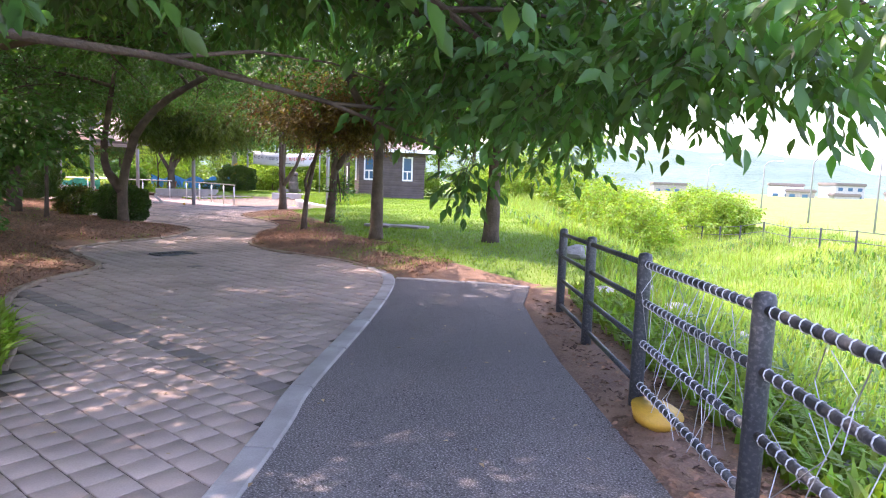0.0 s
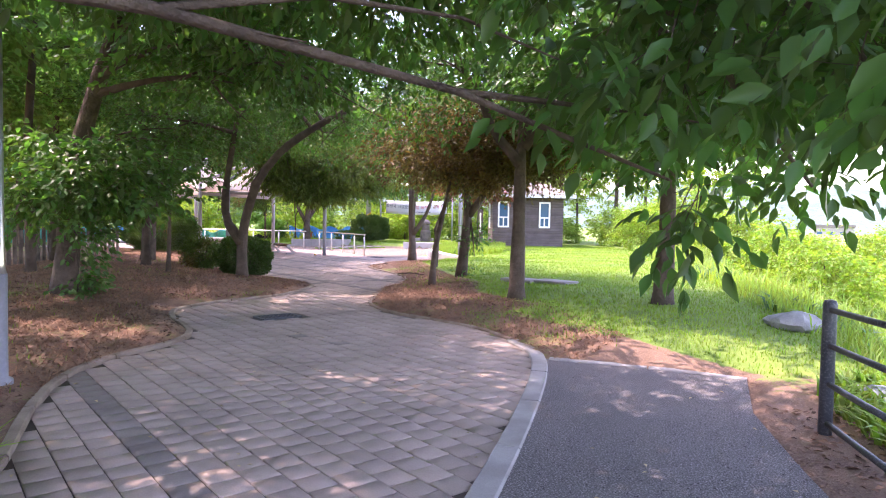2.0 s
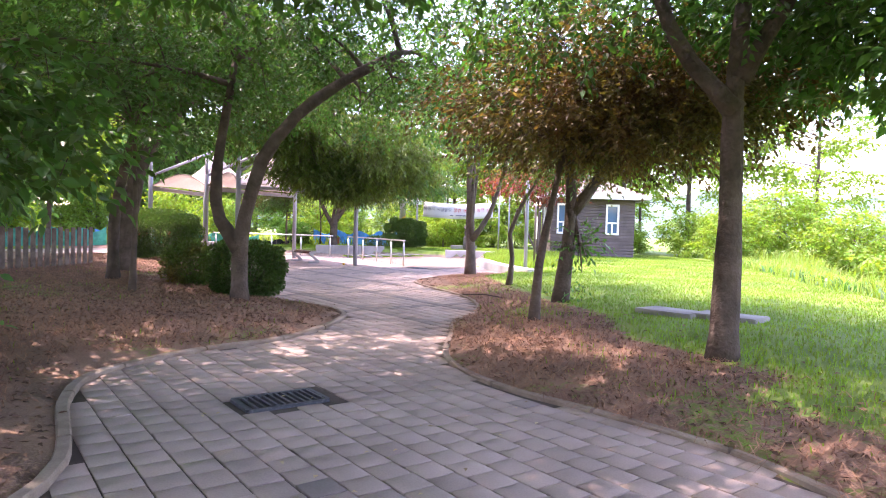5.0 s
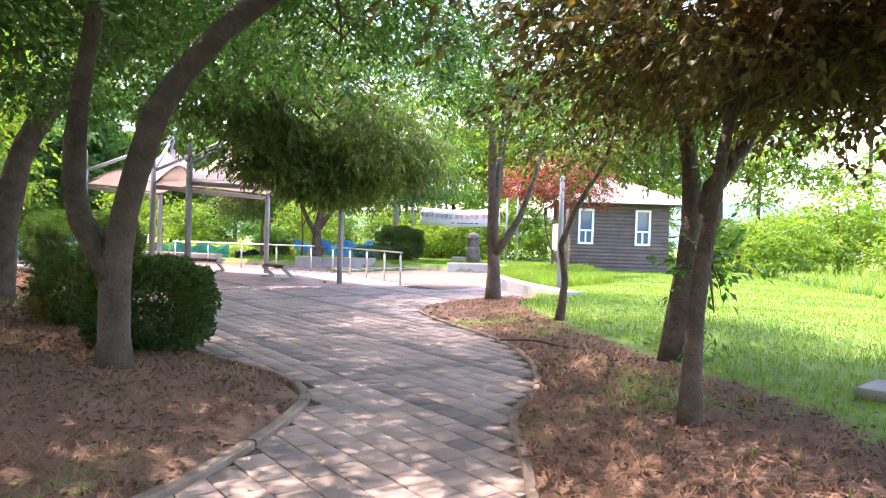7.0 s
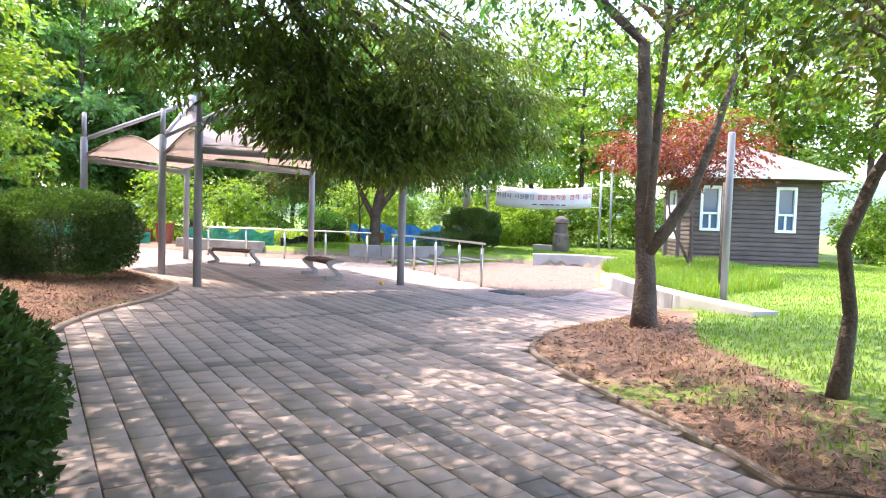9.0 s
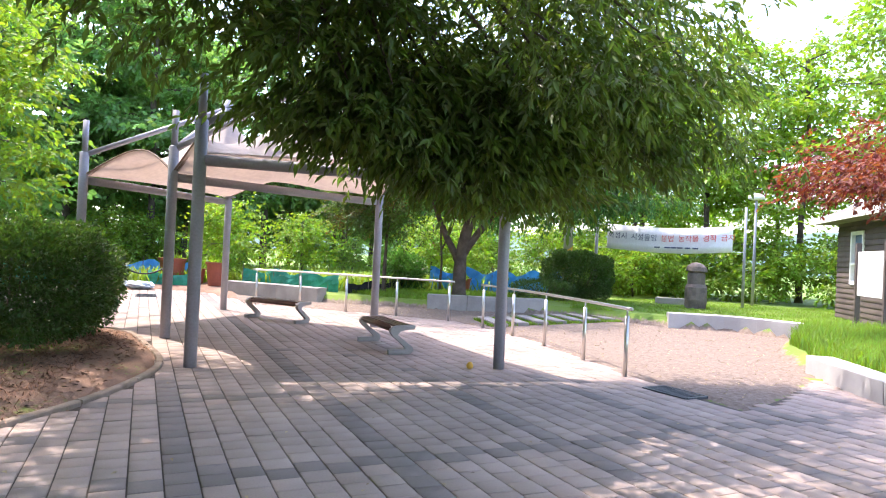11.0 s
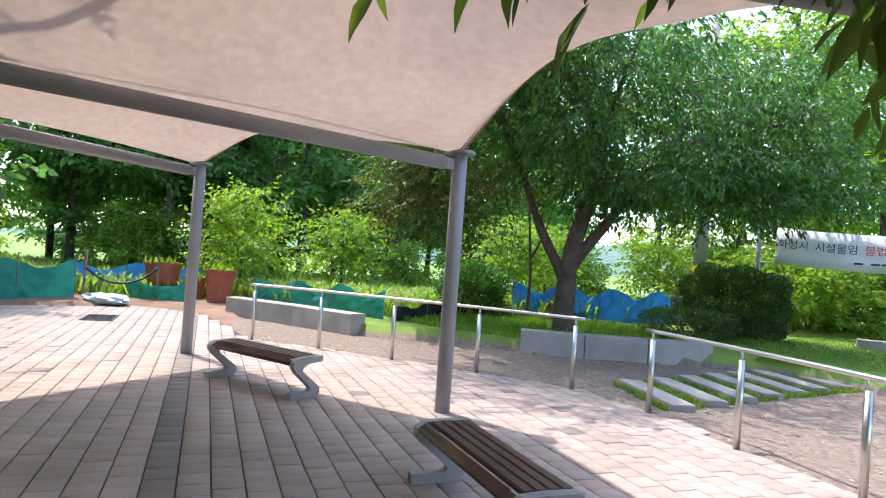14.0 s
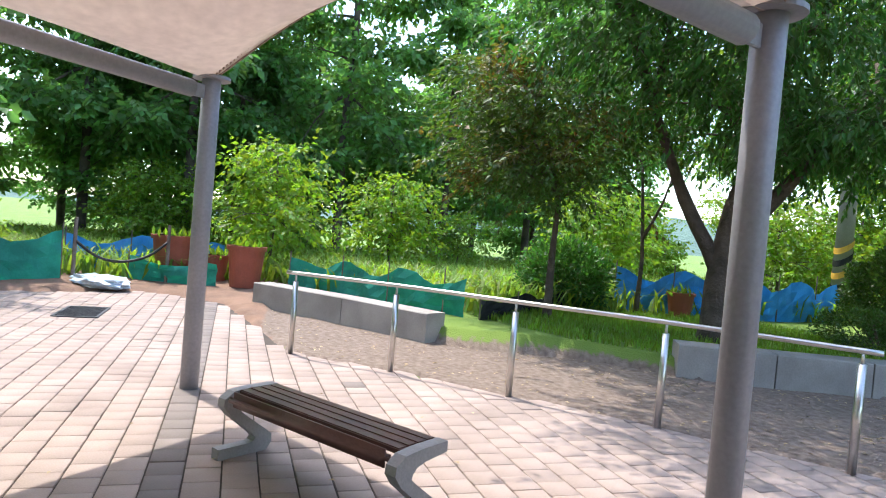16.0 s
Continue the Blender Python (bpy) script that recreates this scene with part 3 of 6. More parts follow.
# ---- fence along the stream ----
fence = thing("railing_fence", (0, 0, 0), "dark grey steel pipe railing wound with wire beside the asphalt path", "fence")
P0, PD_ = np.array((0.772, 5.159)), np.array((0.689, -0.724))
POST_AT = [P0 + PD_ * d for d in (0.0, 1.51, 3.18, 4.86, 6.54, 8.22, 9.90, 11.58)]
TOP_Z = [0.99, 1.03, 1.07, 1.10, 1.10, 1.10, 1.10, 1.10]     # the ground falls a little along the run
for p, h in zip(POST_AT, TOP_Z):
    bm = tube(bmesh.new(), [(p[0], p[1], -0.1), (p[0], p[1], h - 0.035), (p[0], p[1], h - 0.01), (p[0], p[1], h)], [0.048, 0.048, 0.04, 0.015], 14)
    part("post", bm, STEEL_DARK, fence, smooth=True)
for i, (a, b) in enumerate(zip(POST_AT, POST_AT[1:])):
    for drop in (0.075, 0.335, 0.615, 0.905):
        z, z_end = TOP_Z[i] - drop, TOP_Z[i + 1] - drop
        bm = tube(bmesh.new(), [(a[0], a[1], z), (b[0], b[1], z_end)], [0.022, 0.022], 10)
        rail = part("rail", bm, STEEL_DARK, fence, smooth=True)
        if i >= 2:
            bm = bmesh.new()
            d = Vector((b[0] - a[0], b[1] - a[1], z_end - z))
            s = Vector((-d.y, d.x, 0)).normalized()
            k_ = 44
            for k in range(k_):
                ang = [2 * math.pi * j / 8 for j in range(9)]
                if k % 2 == 0:
                    tube(bm, [Vector((a[0], a[1], z)) + d * ((k + j / 9) / k_) + (s * math.cos(g) + Vector((0, 0, 1)) * math.sin(g)) * 0.026 for j, g in enumerate(ang)], [0.0035] * 9, 4, cap=False)
            tagged(part("wire_winding", bm, WIRE, rail, "pale wire wound round the rail"), kind="stuff")
    if i >= 2:
        bm = bmesh.new()
        rng = np.random.default_rng(40 + i)
        for _ in range(26):
            t = rng.uniform(0.02, 0.98)
            q = a + (b - a) * t
            z = float(rng.choice((0.98, 0.72, 0.44)))
            tube(bm, [(q[0], q[1], z), (q[0] + rng.normal() * 0.05, q[1] + rng.normal() * 0.05, z - 0.14), (q[0] + rng.normal() * 0.05, q[1] + rng.normal() * 0.05, max(0.1, z - rng.uniform(0.25, 0.6)))], [0.0025] * 3, 4, cap=False)
        tagged(part("wire_mesh", bm, WIRE, fence, "torn thin wire netting"), kind="stuff")


# ---- tent pavilion ----
PA, PB, PC, PA2, PD, PE = (-22.30, 7.24), (-21.87, 11.07), (-26.38, 10.46), (-24.81, 6.80), (-29.50, 7.72), (-26.60, 5.28)
pavilion = thing("tent_pavilion", (-25.5, 8.2, 0), "grey steel tent pavilion with cream stretched membrane roof", "pavilion")
pavilion.matrix_world = Matrix.Identity(4)
BEAM_Z = 2.47
for p, tall in ((PA, True), (PA2, True), (PE, True), (PB, False), (PC, False), (PD, False)):
    h = 2.95 if tall else 2.56
    post = part("post", tube(bmesh.new(), [(*p, -0.05), (*p, h - 0.01), (*p, h)], [0.075, 0.075, 0.065], 20), STEEL_GREY, pavilion, smooth=True)
    if tall:
        part("post_extension", tube(bmesh.new(), [(*p, h - 0.05), (*p, 3.5)], [0.05, 0.05], 14), STEEL_GREY, post, smooth=True)
    else:
        bm = tube(bmesh.new(), [(*p, h - 0.01), (*p, h + 0.015)], [0.15, 0.15], 20)
        part("corner_plate", bm, STEEL_GREY, post)
for a, b in ((PA, PB), (PA2, PC), (PE, PD)):
    d = (Vector(b) - Vector(a)).normalized()
    z1 = BEAM_Z - 0.03
    bm = tube(bmesh.new(), [(a[0] + d.x * 0.06, a[1] + d.y * 0.06, BEAM_Z), (b[0] - d.x * 0.2, b[1] - d.y * 0.2, z1)], [0.07, 0.07], 14)
    beam = part("beam", bm, STEEL_GREY, pavilion, smooth=True)
    bm = box(bmesh.new(), (b[0] - d.x * 0.13, b[1] - d.y * 0.13, z1), (0.16, 0.02, 0.11), Matrix.Rotation(math.atan2(d.y, d.x), 4, "Z"), 0.004)
    part("bracket", bm, STEEL_GREY, beam)
MODULES = ((PA, PB, PC, PA2), (PA2, PC, PD, PE))
for q in MODULES:
    c = [Vector((*p, 0)) for p in q]
    mid = sum(c, Vector()) / 4
    N = 28
    grid = {}
    bm = bmesh.new()
    for i in range(N + 1):
        for j in range(N + 1):
            u, v = i / N, j / N
            # edges curve inward on the two open sides; the others run along the beams
            p = (c[0] * (1 - u) + c[1] * u) * (1 - v) + (c[3] * (1 - u) + c[2] * u) * v
            r = math.hypot(2 * u - 1, 2 * v - 1)
            z = 2.55 + 1.35 * max(0, 1 - r / 1.0) ** 1.6
            # free edges rise between the posts
            z += 0.42 * math.sin(math.pi * v) * abs(2 * u - 1) ** 3 + 0.05 * math.sin(math.pi * u) * abs(2 * v - 1) ** 3
            inward = (mid - p) * 0.10 * (math.sin(math.pi * v) * abs(2 * u - 1) ** 3)
            p = p + inward
            grid[i, j] = bm.verts.new((p.x, p.y, z))
    for i in range(N):
        for j in range(N):
            bm.faces.new((grid[i, j], grid[i + 1, j], grid[i + 1, j + 1], grid[i, j + 1]))
    bmesh.ops.recalc_face_normals(bm, faces=bm.faces[:])
    edge_lines = [[grid[k, j].co.copy() for j in range(N + 1)] for k in (0, N)]
    mem = part("membrane", bm, MEMBRANE, pavilion, "cream stretched fabric roof", smooth=True)
    sol = mem.modifiers.new("thickness", "SOLIDIFY")
    sol.thickness = 0.006
    for ln in edge_lines:
        part("edge_cable", tube(bmesh.new(), ln, [0.014] * len(ln), 6), ROPE, mem, "brown cable along the fabric edge")
        zig = []
        for p0, p1 in zip(ln, ln[1:]):
            for j in range(3):
                p = p0.lerp(p1, j / 3)
                zig += [p + Vector((0, 0, 0.012)), p.lerp(Vector((mid.x, mid.y, p.z + 0.15)), 0.035) + Vector((0, 0, -0.012))]
        part("lacing", tube(bmesh.new(), zig, [0.006] * len(zig), 4), ROPE, mem, "brown lacing along the fabric edge")
    apex = Vector((mid.x, mid.y, 4.02))
    for p in q:
        tall = p in (PA, PA2, PE)
        a = Vector((*p, 2.9 if tall else 2.6))
        if tall:
            part("strut", tube(bmesh.new(), [a, apex], [0.045, 0.045], 10), STEEL_GREY, pavilion, smooth=True)
    part("mast_cap", tube(bmesh.new(), [apex - Vector((0, 0, 0.25)), apex + Vector((0, 0, 0.15))], [0.12, 0.09], 14), STEEL_GREY, pavilion, smooth=True)


# ---- hand rails ----
def hand_rail(line, label):
    root = thing("handrail", (line[0][0], line[0][1], 0), label, "handrail")
    root.matrix_world = Matrix.Identity(4)
    for x, y in line:
        post = part("post", tube(bmesh.new(), [(x, y, -0.03), (x, y, 0.79)], [0.03, 0.03], 12), STAINLESS, root, smooth=True)
        part("stub", tube(bmesh.new(), [(x, y, 0.78), (x, y, 0.87)], [0.012, 0.012], 8), STAINLESS, post, smooth=True)
    pts = smooth_line([(x, y, 0.885) for x, y in line], 0.3)
    d0, d1 = (pts[0] - pts[1]).normalized(), (pts[-1] - pts[-2]).normalized()
    pts = [pts[0] + d0 * 0.12] + pts + [pts[-1] + d1 * 0.12]
    part("rail", tube(bmesh.new(), pts, [0.022] * len(pts), 10), STAINLESS, root, smooth=True)
    return root


hand_rail([(-21.18, 12.56), (-22.44, 12.72), (-23.86, 12.84), (-25.15, 12.86), (-26.45, 12.80)], "stainless steel handrail on posts beside the gravel yard")
hand_rail([(-27.66, 12.48), (-28.66, 11.54), (-29.52, 10.52), (-30.38, 9.53), (-31.08, 8.52)], "curved stainless steel handrail on posts behind the benches")


# ---- benches ----
def bench(at, turn):
    """Backless bench: wooden slats on two cast legs bent like a Z. Front is -y."""
    root = thing("bench", (*at, 0), "backless bench with dark brown wooden slats on grey Z-shaped legs", "bench", "benches under the tent", turn)
    L = 1.5
    for sx in (-0.69, 0.69):
        bm = bmesh.new()
        pairs = [((0.22, 0.42), (0.22, 0.365)), ((0.02, 0.42), (0.05, 0.35)), ((-0.10, 0.41), (-0.01, 0.335)), ((-0.16, 0.37), (-0.04, 0.305)), ((-0.165, 0.325), (-0.045, 0.285)),
                 ((-0.12, 0.265), (-0.02, 0.262)), ((0.05, 0.125), (0.145, 0.14)), ((0.075, 0.098), (0.195, 0.10)), ((0.06, 0.076), (0.20, 0.05)), ((0.03, 0.07), (0.16, 0.0)), ((-0.18, 0.07), (-0.18, 0.0))]
        ring = [[bm.verts.new((sx + dx, *q)) for dx, q in ((-0.035, a), (0.035, a), (0.035, b), (-0.035, b))] for a, b in pairs]
        for r0, r1 in zip(ring, ring[1:]):
            for k in range(4):
                bm.faces.new((r0[k], r0[(k + 1) % 4], r1[(k + 1) % 4], r1[k]))
        bm.faces.new(ring[0][::-1])
        bm.faces.new(ring[-1])
        bmesh.ops.recalc_face_normals(bm, faces=bm.faces[:])
        part("leg", bm, BENCH_LEG, root, "grey cast Z-shaped leg")
    part("slat", box(bmesh.new(), (0, -0.125, 0.375), (L - 0.20, 0.085, 0.09), None, 0.036), BENCH_WOOD, root, smooth=True)
    for k in range(4):
        part("slat", box(bmesh.new(), (0, -0.038 + k * 0.073, 0.404), (L - 0.20, 0.064, 0.032), None, 0.006), BENCH_WOOD, root)
    return root


bench((-27.44, 8.70), 39.2)
bench((-23.78, 9.98), 6.0)


# ---- cabin ----
CL, CN = np.array((-24.2, 21.8)), np.array((0.825, -0.565))
CU = np.array((0.565, 0.825))
CW, CDEP, CZ, CH = 3.75, 3.9, 0.25, 2.75
cabin = thing("cabin", (0, 0, 0), "small brown cabin with horizontal wooden siding and white windows", "cabin")
cabin.matrix_world = Matrix(((CU[0], -CN[0], 0, CL[0]), (CU[1], -CN[1], 0, CL[1]), (0, 0, 1, CZ), (0, 0, 0, 1)))
# local: x along the front, y back from it
WIN = [(0.25, 0.85, 1.05, 2.35), (2.45, 3.05, 1.05, 2.35)]


def wall_with_holes(width, holes, place):
    bm = bmesh.new()
    xs = sorted({0, width, *(h[0] for h in holes), *(h[1] for h in holes)})
    zs = sorted({0, CH, *(h[2] for h in holes), *(h[3] for h in holes)})
    for x0, x1 in zip(xs, xs[1:]):
        for z0, z1 in zip(zs, zs[1:]):
            if not any(h[0] <= x0 < h[1] and h[2] <= z0 < h[3] for h in holes):
                box(bm, ((x0 + x1) / 2, 0.06, (z0 + z1) / 2), (x1 - x0, 0.12, z1 - z0))
    bmesh.ops.transform(bm, matrix=place, verts=bm.verts[:])
    return bm


def siding(width, holes, place, parent):
    z = 0.0
    while z < CH - 0.02:
        spans, hz = [(0.0, width)], [h for h in holes if h[2] < z + 0.14 and h[3] > z]
        for h in hz:
            spans = [s for a, b in spans for s in ((a, min(b, h[0])), (max(a, h[1]), b)) if s[1] - s[0] > 0.01]
        for a, b in spans:
            bm = bmesh.new()
            prof = [(0.0, z), (-0.032, z + 0.012), (-0.034, z + 0.05), (-0.014, z + 0.135), (0.0, z + 0.14)]
            v0 = [bm.verts.new((a, y, h)) for y, h in prof]
            v1 = [bm.verts.new((b, y, h)) for y, h in prof]
            for k in range(4):
                bm.faces.new((v0[k], v1[k], v1[k + 1], v0[k + 1]))
            bm.faces.new(v0)
            bm.faces.new(v1[::-1])
            bmesh.ops.recalc_face_normals(bm, faces=bm.faces[:])
            bmesh.ops.transform(bm, matrix=place, verts=bm.verts[:])
            part("board", bm, SIDING, parent)
        z += 0.14


front_place, left_place = Matrix.Identity(4), Matrix.Translation((0, CDEP, 0)) @ Matrix.Rotation(radians(-90), 4, "Z")
right_place, back_place = Matrix.Translation((CW, 0, 0)) @ Matrix.Rotation(radians(90), 4, "Z"), Matrix.Translation((CW, CDEP, 0)) @ Matrix.Rotation(radians(180), 4, "Z")
for width, holes, place, dressed in ((CW, WIN, front_place, True), (CDEP, [(1.1, 2.0, 1.0, 2.3)], left_place, True), (CDEP, [], right_place, False), (CW, [], back_place, False)):
    w = part("wall", wall_with_holes(width, holes, place), SIDING, cabin)
    if dressed:
        siding(width, holes, place, w)
    for x0, x1, z0, z1 in holes:
        bm = bmesh.new()
        for c_, s_ in (((x0 + 0.04, 0, (z0 + z1) / 2), (0.08, 0.12, z1 - z0 + 0.08)), ((x1 - 0.04, 0, (z0 + z1) / 2), (0.08, 0.12, z1 - z0 + 0.08)), (((x0 + x1) / 2, 0, z0), (x1 - x0 - 0.16, 0.12, 0.09)),
                       (((x0 + x1) / 2, 0, z1), (x1 - x0 - 0.16, 0.12, 0.09)), (((x0 + x1) / 2, 0, z0 + 0.5), (x1 - x0 - 0.16, 0.09, 0.07)), (((x0 + x1) / 2, 0.01, z0 + 0.25), (0.06, 0.07, 0.43))):
            box(bm, c_, s_)
        bmesh.ops.transform(bm, matrix=place, verts=bm.verts[:])
        fr = part("window", bm, WHITE, w, "white framed window")
        bm = box(bmesh.new(), ((x0 + x1) / 2, 0.04, (z0 + z1) / 2), (x1 - x0 - 0.1, 0.01, z1 - z0))
        bmesh.ops.transform(bm, matrix=place, verts=bm.verts[:])
        part("pane", bm, GLASS, fr)
bm = bmesh.new()
e = 0.55
base_ = [bm.verts.new((x, y, CH)) for x, y in ((-e, -e), (CW + e, -e), (CW + e, CDEP + e), (-e, CDEP + e))]
low_ = [bm.verts.new((v.co.x, v.co.y, CH - 0.14)) for v in base_]
r0, r1 = bm.verts.new((CW / 2, CDEP * 0.4, CH + 1.1)), bm.verts.new((CW / 2, CDEP * 0.6, CH + 1.1))
bm.faces.new((base_[0], base_[1], r0))
bm.faces.new((base_[1], base_[2], r1, r0))
bm.faces.new((base_[2], base_[3], r1))
bm.faces.new((base_[3], base_[0], r0, r1))
for k in range(4):
    bm.faces.new((base_[k], low_[k], low_[(k + 1) % 4], base_[(k + 1) % 4]))
bm.faces.new(low_[::-1])
bmesh.ops.recalc_face_normals(bm, faces=bm.faces[:])
roof = part("roof", bm, SHINGLE, cabin, "grey brown shingled hip roof")
bm = bmesh.new()
for a, b in (((-e, -e), (CW + e, -e)), ((-e, CDEP + e), (-e, -e)), ((CW + e, -e), (CW + e, CDEP + e))):
    m_ = ((a[0] + b[0]) / 2, (a[1] + b[1]) / 2, CH - 0.06)
    box(bm, m_, (abs(a[0] - b[0]) + 0.05, abs(a[1] - b[1]) + 0.05, 0.17))
part("fascia", bm, WHITE, roof, "pale eaves board")

# notice board before the cabin
board = thing("notice_board", (-24.15, 20.95, ground_height(-24.15, 20.95)), "dark framed notice board with a white panel", "notice board", turn=146)
for x in (-0.8, 0.8):
    part("post", box(bmesh.new(), (x, 0, 0.95), (0.11, 0.11, 2.0), None, 0.01), SIDING, board)
part("panel", box(bmesh.new(), (0, 0, 1.25), (1.48, 0.05, 1.0), None, 0.006), WHITE, board, "white printed panel")

# ---- banner ----
BL, BR_ = Vector((-32.69, 19.93, 0)), Vector((-30.05, 22.75, 0))
banner = thing("banner", (0, 0, 0), "white cloth banner with blue and red Korean lettering between two poles", "banner")
banner.matrix_world = Matrix.Identity(4)
run = BR_ - BL
bn = Vector((run.y, -run.x, 0)).normalized()
bm = bmesh.new()
NB = 24
cols = []
for i in range(NB + 1):
    t = i / NB
    p = BL + run * t + bn * (0.05 * math.sin(t * 9) + 0.02 * math.sin(t * 23))
    sag = -0.10 * math.sin(math.pi * t)
    cols.append([bm.verts.new((p.x, p.y, z + sag)) for z in (1.98, 2.2, 2.5, 2.8)])
for a, b in zip(cols, cols[1:]):
    for k in range(3):
        bm.faces.new((a[k], b[k], b[k + 1], a[k + 1]))
cloth = part("cloth", bm, BANNER_CLOTH, banner, smooth=True)
cloth.modifiers.new("thickness", "SOLIDIFY").thickness = 0.003
ux = run.normalized()
face = Matrix(((ux.x, 0, bn.x, 0), (ux.y, 0, bn.y, 0), (0, 1, 0, 0), (0, 0, 0, 1)))


def lettering(text, size, at_, mat):
    cu = bpy.data.curves.new("lettering", "FONT")
    cu.body, cu.size, cu.extrude, cu.align_x = text, size, 0.002, "CENTER"
    tmp = bpy.data.objects.new("lettering", cu)
    me_ = bpy.data.meshes.new_from_object(tmp)
    bpy.data.objects.remove(tmp)
    me_.materials.clear()
    me_.materials.append(mat)
    ob = new("lettering", me_)
    ob.parent = cloth
    ob.matrix_world = Matrix.Translation(at_) @ face
    return ob


slot = 0.7
for text, mat in (("화성시 시설물임 ", INK_BLUE), ("불법 농작물 경작 금지", INK_RED)):
    for sign_ in text:
        t = slot / 18.6
        if sign_ != " ":
            p = BL + run * t + bn * 0.09
            lettering(sign_, 0.23, (p.x, p.y, 2.36 - 0.09 * math.sin(math.pi * t)), mat)
        slot += 1.0 if sign_ != " " else 0.55
for t in (0.42, 0.5, 0.55, 0.6, 0.66, 0.72):
    p = BL + run * t + bn * 0.1
    part("small_print", box(bmesh.new(), (p.x, p.y, 2.06), (0.17, 0.004, 0.045), Matrix.Rotation(math.atan2(ux.y, ux.x), 4, "Z")), INK_BLUE, cloth)
for p, r in ((BL - ux * 0.35, 0.06), (BR_ + ux * 0.35, 0.045)):
    z0 = ground_height(p.x, p.y)
    part("pole", tube(bmesh.new(), [(p.x, p.y, z0 - 0.1), (p.x, p.y, 3.4)], [r, r * 0.9], 10), STEEL_GREY, banner, smooth=True)
for z in (2.78, 2.0):
    part("rope", tube(bmesh.new(), [BL - ux * 0.35 + Vector((0, 0, z)), BL + Vector((0, 0, z))], [0.008, 0.008], 5), WHITE, banner)
    part("rope", tube(bmesh.new(), [BR_ + ux * 0.35 + Vector((0, 0, z)), BR_ + Vector((0, 0, z))], [0.008, 0.008], 5), WHITE, banner)


# ---- low walls ----
def low_wall(line, h, width, label, mat=CONCRETE, piece=1.9):
    root = tagged(new("low_wall"), label, "low wall")
    kerb_strip("block", smooth2(line), width, -0.08, h, mat, root, piece, 0.006)
    return root


low_wall([(-34.75, 8.0), (-33.5, 9.2), (-32.1, 10.35)], 0.40, 0.38, "concrete sitting wall beside the vegetable field")
low_wall([(-30.75, 13.0), (-30.35, 14.0), (-30.05, 15.0), (-29.85, 16.1)], 0.40, 0.40, "curved concrete sitting wall under the tree", CONCRETE, 0.9)
low_wall([(-26.8, 17.75), (-26.0, 19.0), (-24.5, 19.6)], 0.36, 0.35, "curved pale concrete wall at the lawn", GRANITE)
low_wall([(-21.0, 15.75), (-19.2, 14.85), (-17.4, 14.15), (-15.5, 13.6)], 0.27, 0.38, "pale concrete wall between yard and lawn", GRANITE)
low_wall([(-31.4, 21.0), (-30.4, 22.0)], 0.45, 0.35, "short concrete wall beside the stone figure")

# ---- stone figure ----
bm = bmesh.new()
tube(bm, [(0, 0, -0.05), (0, 0, 0.25), (0, 0, 0.62), (0, 0, 0.68), (0, 0, 0.72), (0, 0, 1.0), (0, 0, 1.06), (0, 0, 1.1), (0, 0, 1.22), (0, 0, 1.32), (0, 0, 1.35)],
     [0.27, 0.31, 0.30, 0.27, 0.24, 0.25, 0.22, 0.30, 0.26, 0.15, 0.04], 16)
rng = np.random.default_rng(5)
bmesh.ops.subdivide_edges(bm, edges=bm.edges[:], cuts=1)
for v in bm.verts:
    v.co += v.co.normalized() * 0.025 * noise.noise(v.co * 5)
statue = tagged(part("stone_statue", bm, STONE), "weathered dark basalt statue with a flat hat on the lawn", "statue")
statue.location = (-29.3, 20.75, ground_height(-29.3, 20.75))

# ---- drain grates ----
def grate(at, turn, w=0.62, d=0.36):
    root = thing("drain_grate", (*at, 0.0), "black iron drain grate set in the paving", "drain grate", turn=turn)
    bm = bmesh.new()
    for c_, s_ in (((0, d / 2, 0.004), (w, 0.03, 0.024)), ((0, -d / 2, 0.004), (w, 0.03, 0.024)), ((w / 2, 0, 0.004), (0.03, d - 0.03, 0.024)), ((-w / 2, 0, 0.004), (0.03, d - 0.03, 0.024))):
        box(bm, c_, s_)
    part("frame", bm, STEEL_DARK, root)
    for k in range(12):
        part("bar", box(bmesh.new(), (-w / 2 + (k + 0.5) * w / 12, 0, 0.004), (0.018, d - 0.03, 0.02)), STEEL_DARK, root)
    return root


grate((-6.45, 3.6), 95)
grate((-20.2, 12.55), 10)
grate((-33.20, 5.80), 5, 0.9, 0.5)

# ---- woods, trees and bushes ----
tree("park_tree", "broad-leaved tree with a straight grey trunk in the planting bed", (-5.43, 7.48), [(0.02, 0, 1.3), (-0.03, 0.05, 2.4), (0.0, 0.1, 3.3)], 0.135,
     [(-5.4, 7.6, 4.9, 2.7, 2.7, 1.7, 1500), (-4.2, 8.4, 3.7, 1.6, 1.6, 0.9, 420), (-6.6, 6.6, 4.0, 1.7, 1.7, 0.9, 420)], LEAF, limbs=14, leaf=0.11, seed=3,
     stems=(([(0.0, 0.05, 2.3), (-0.45, -0.35, 3.1), (-0.8, -0.6, 4.6)], 0.085), ([(0.0, 0.08, 2.6), (0.35, 0.45, 3.6), (0.5, 0.7, 4.8)], 0.08)))
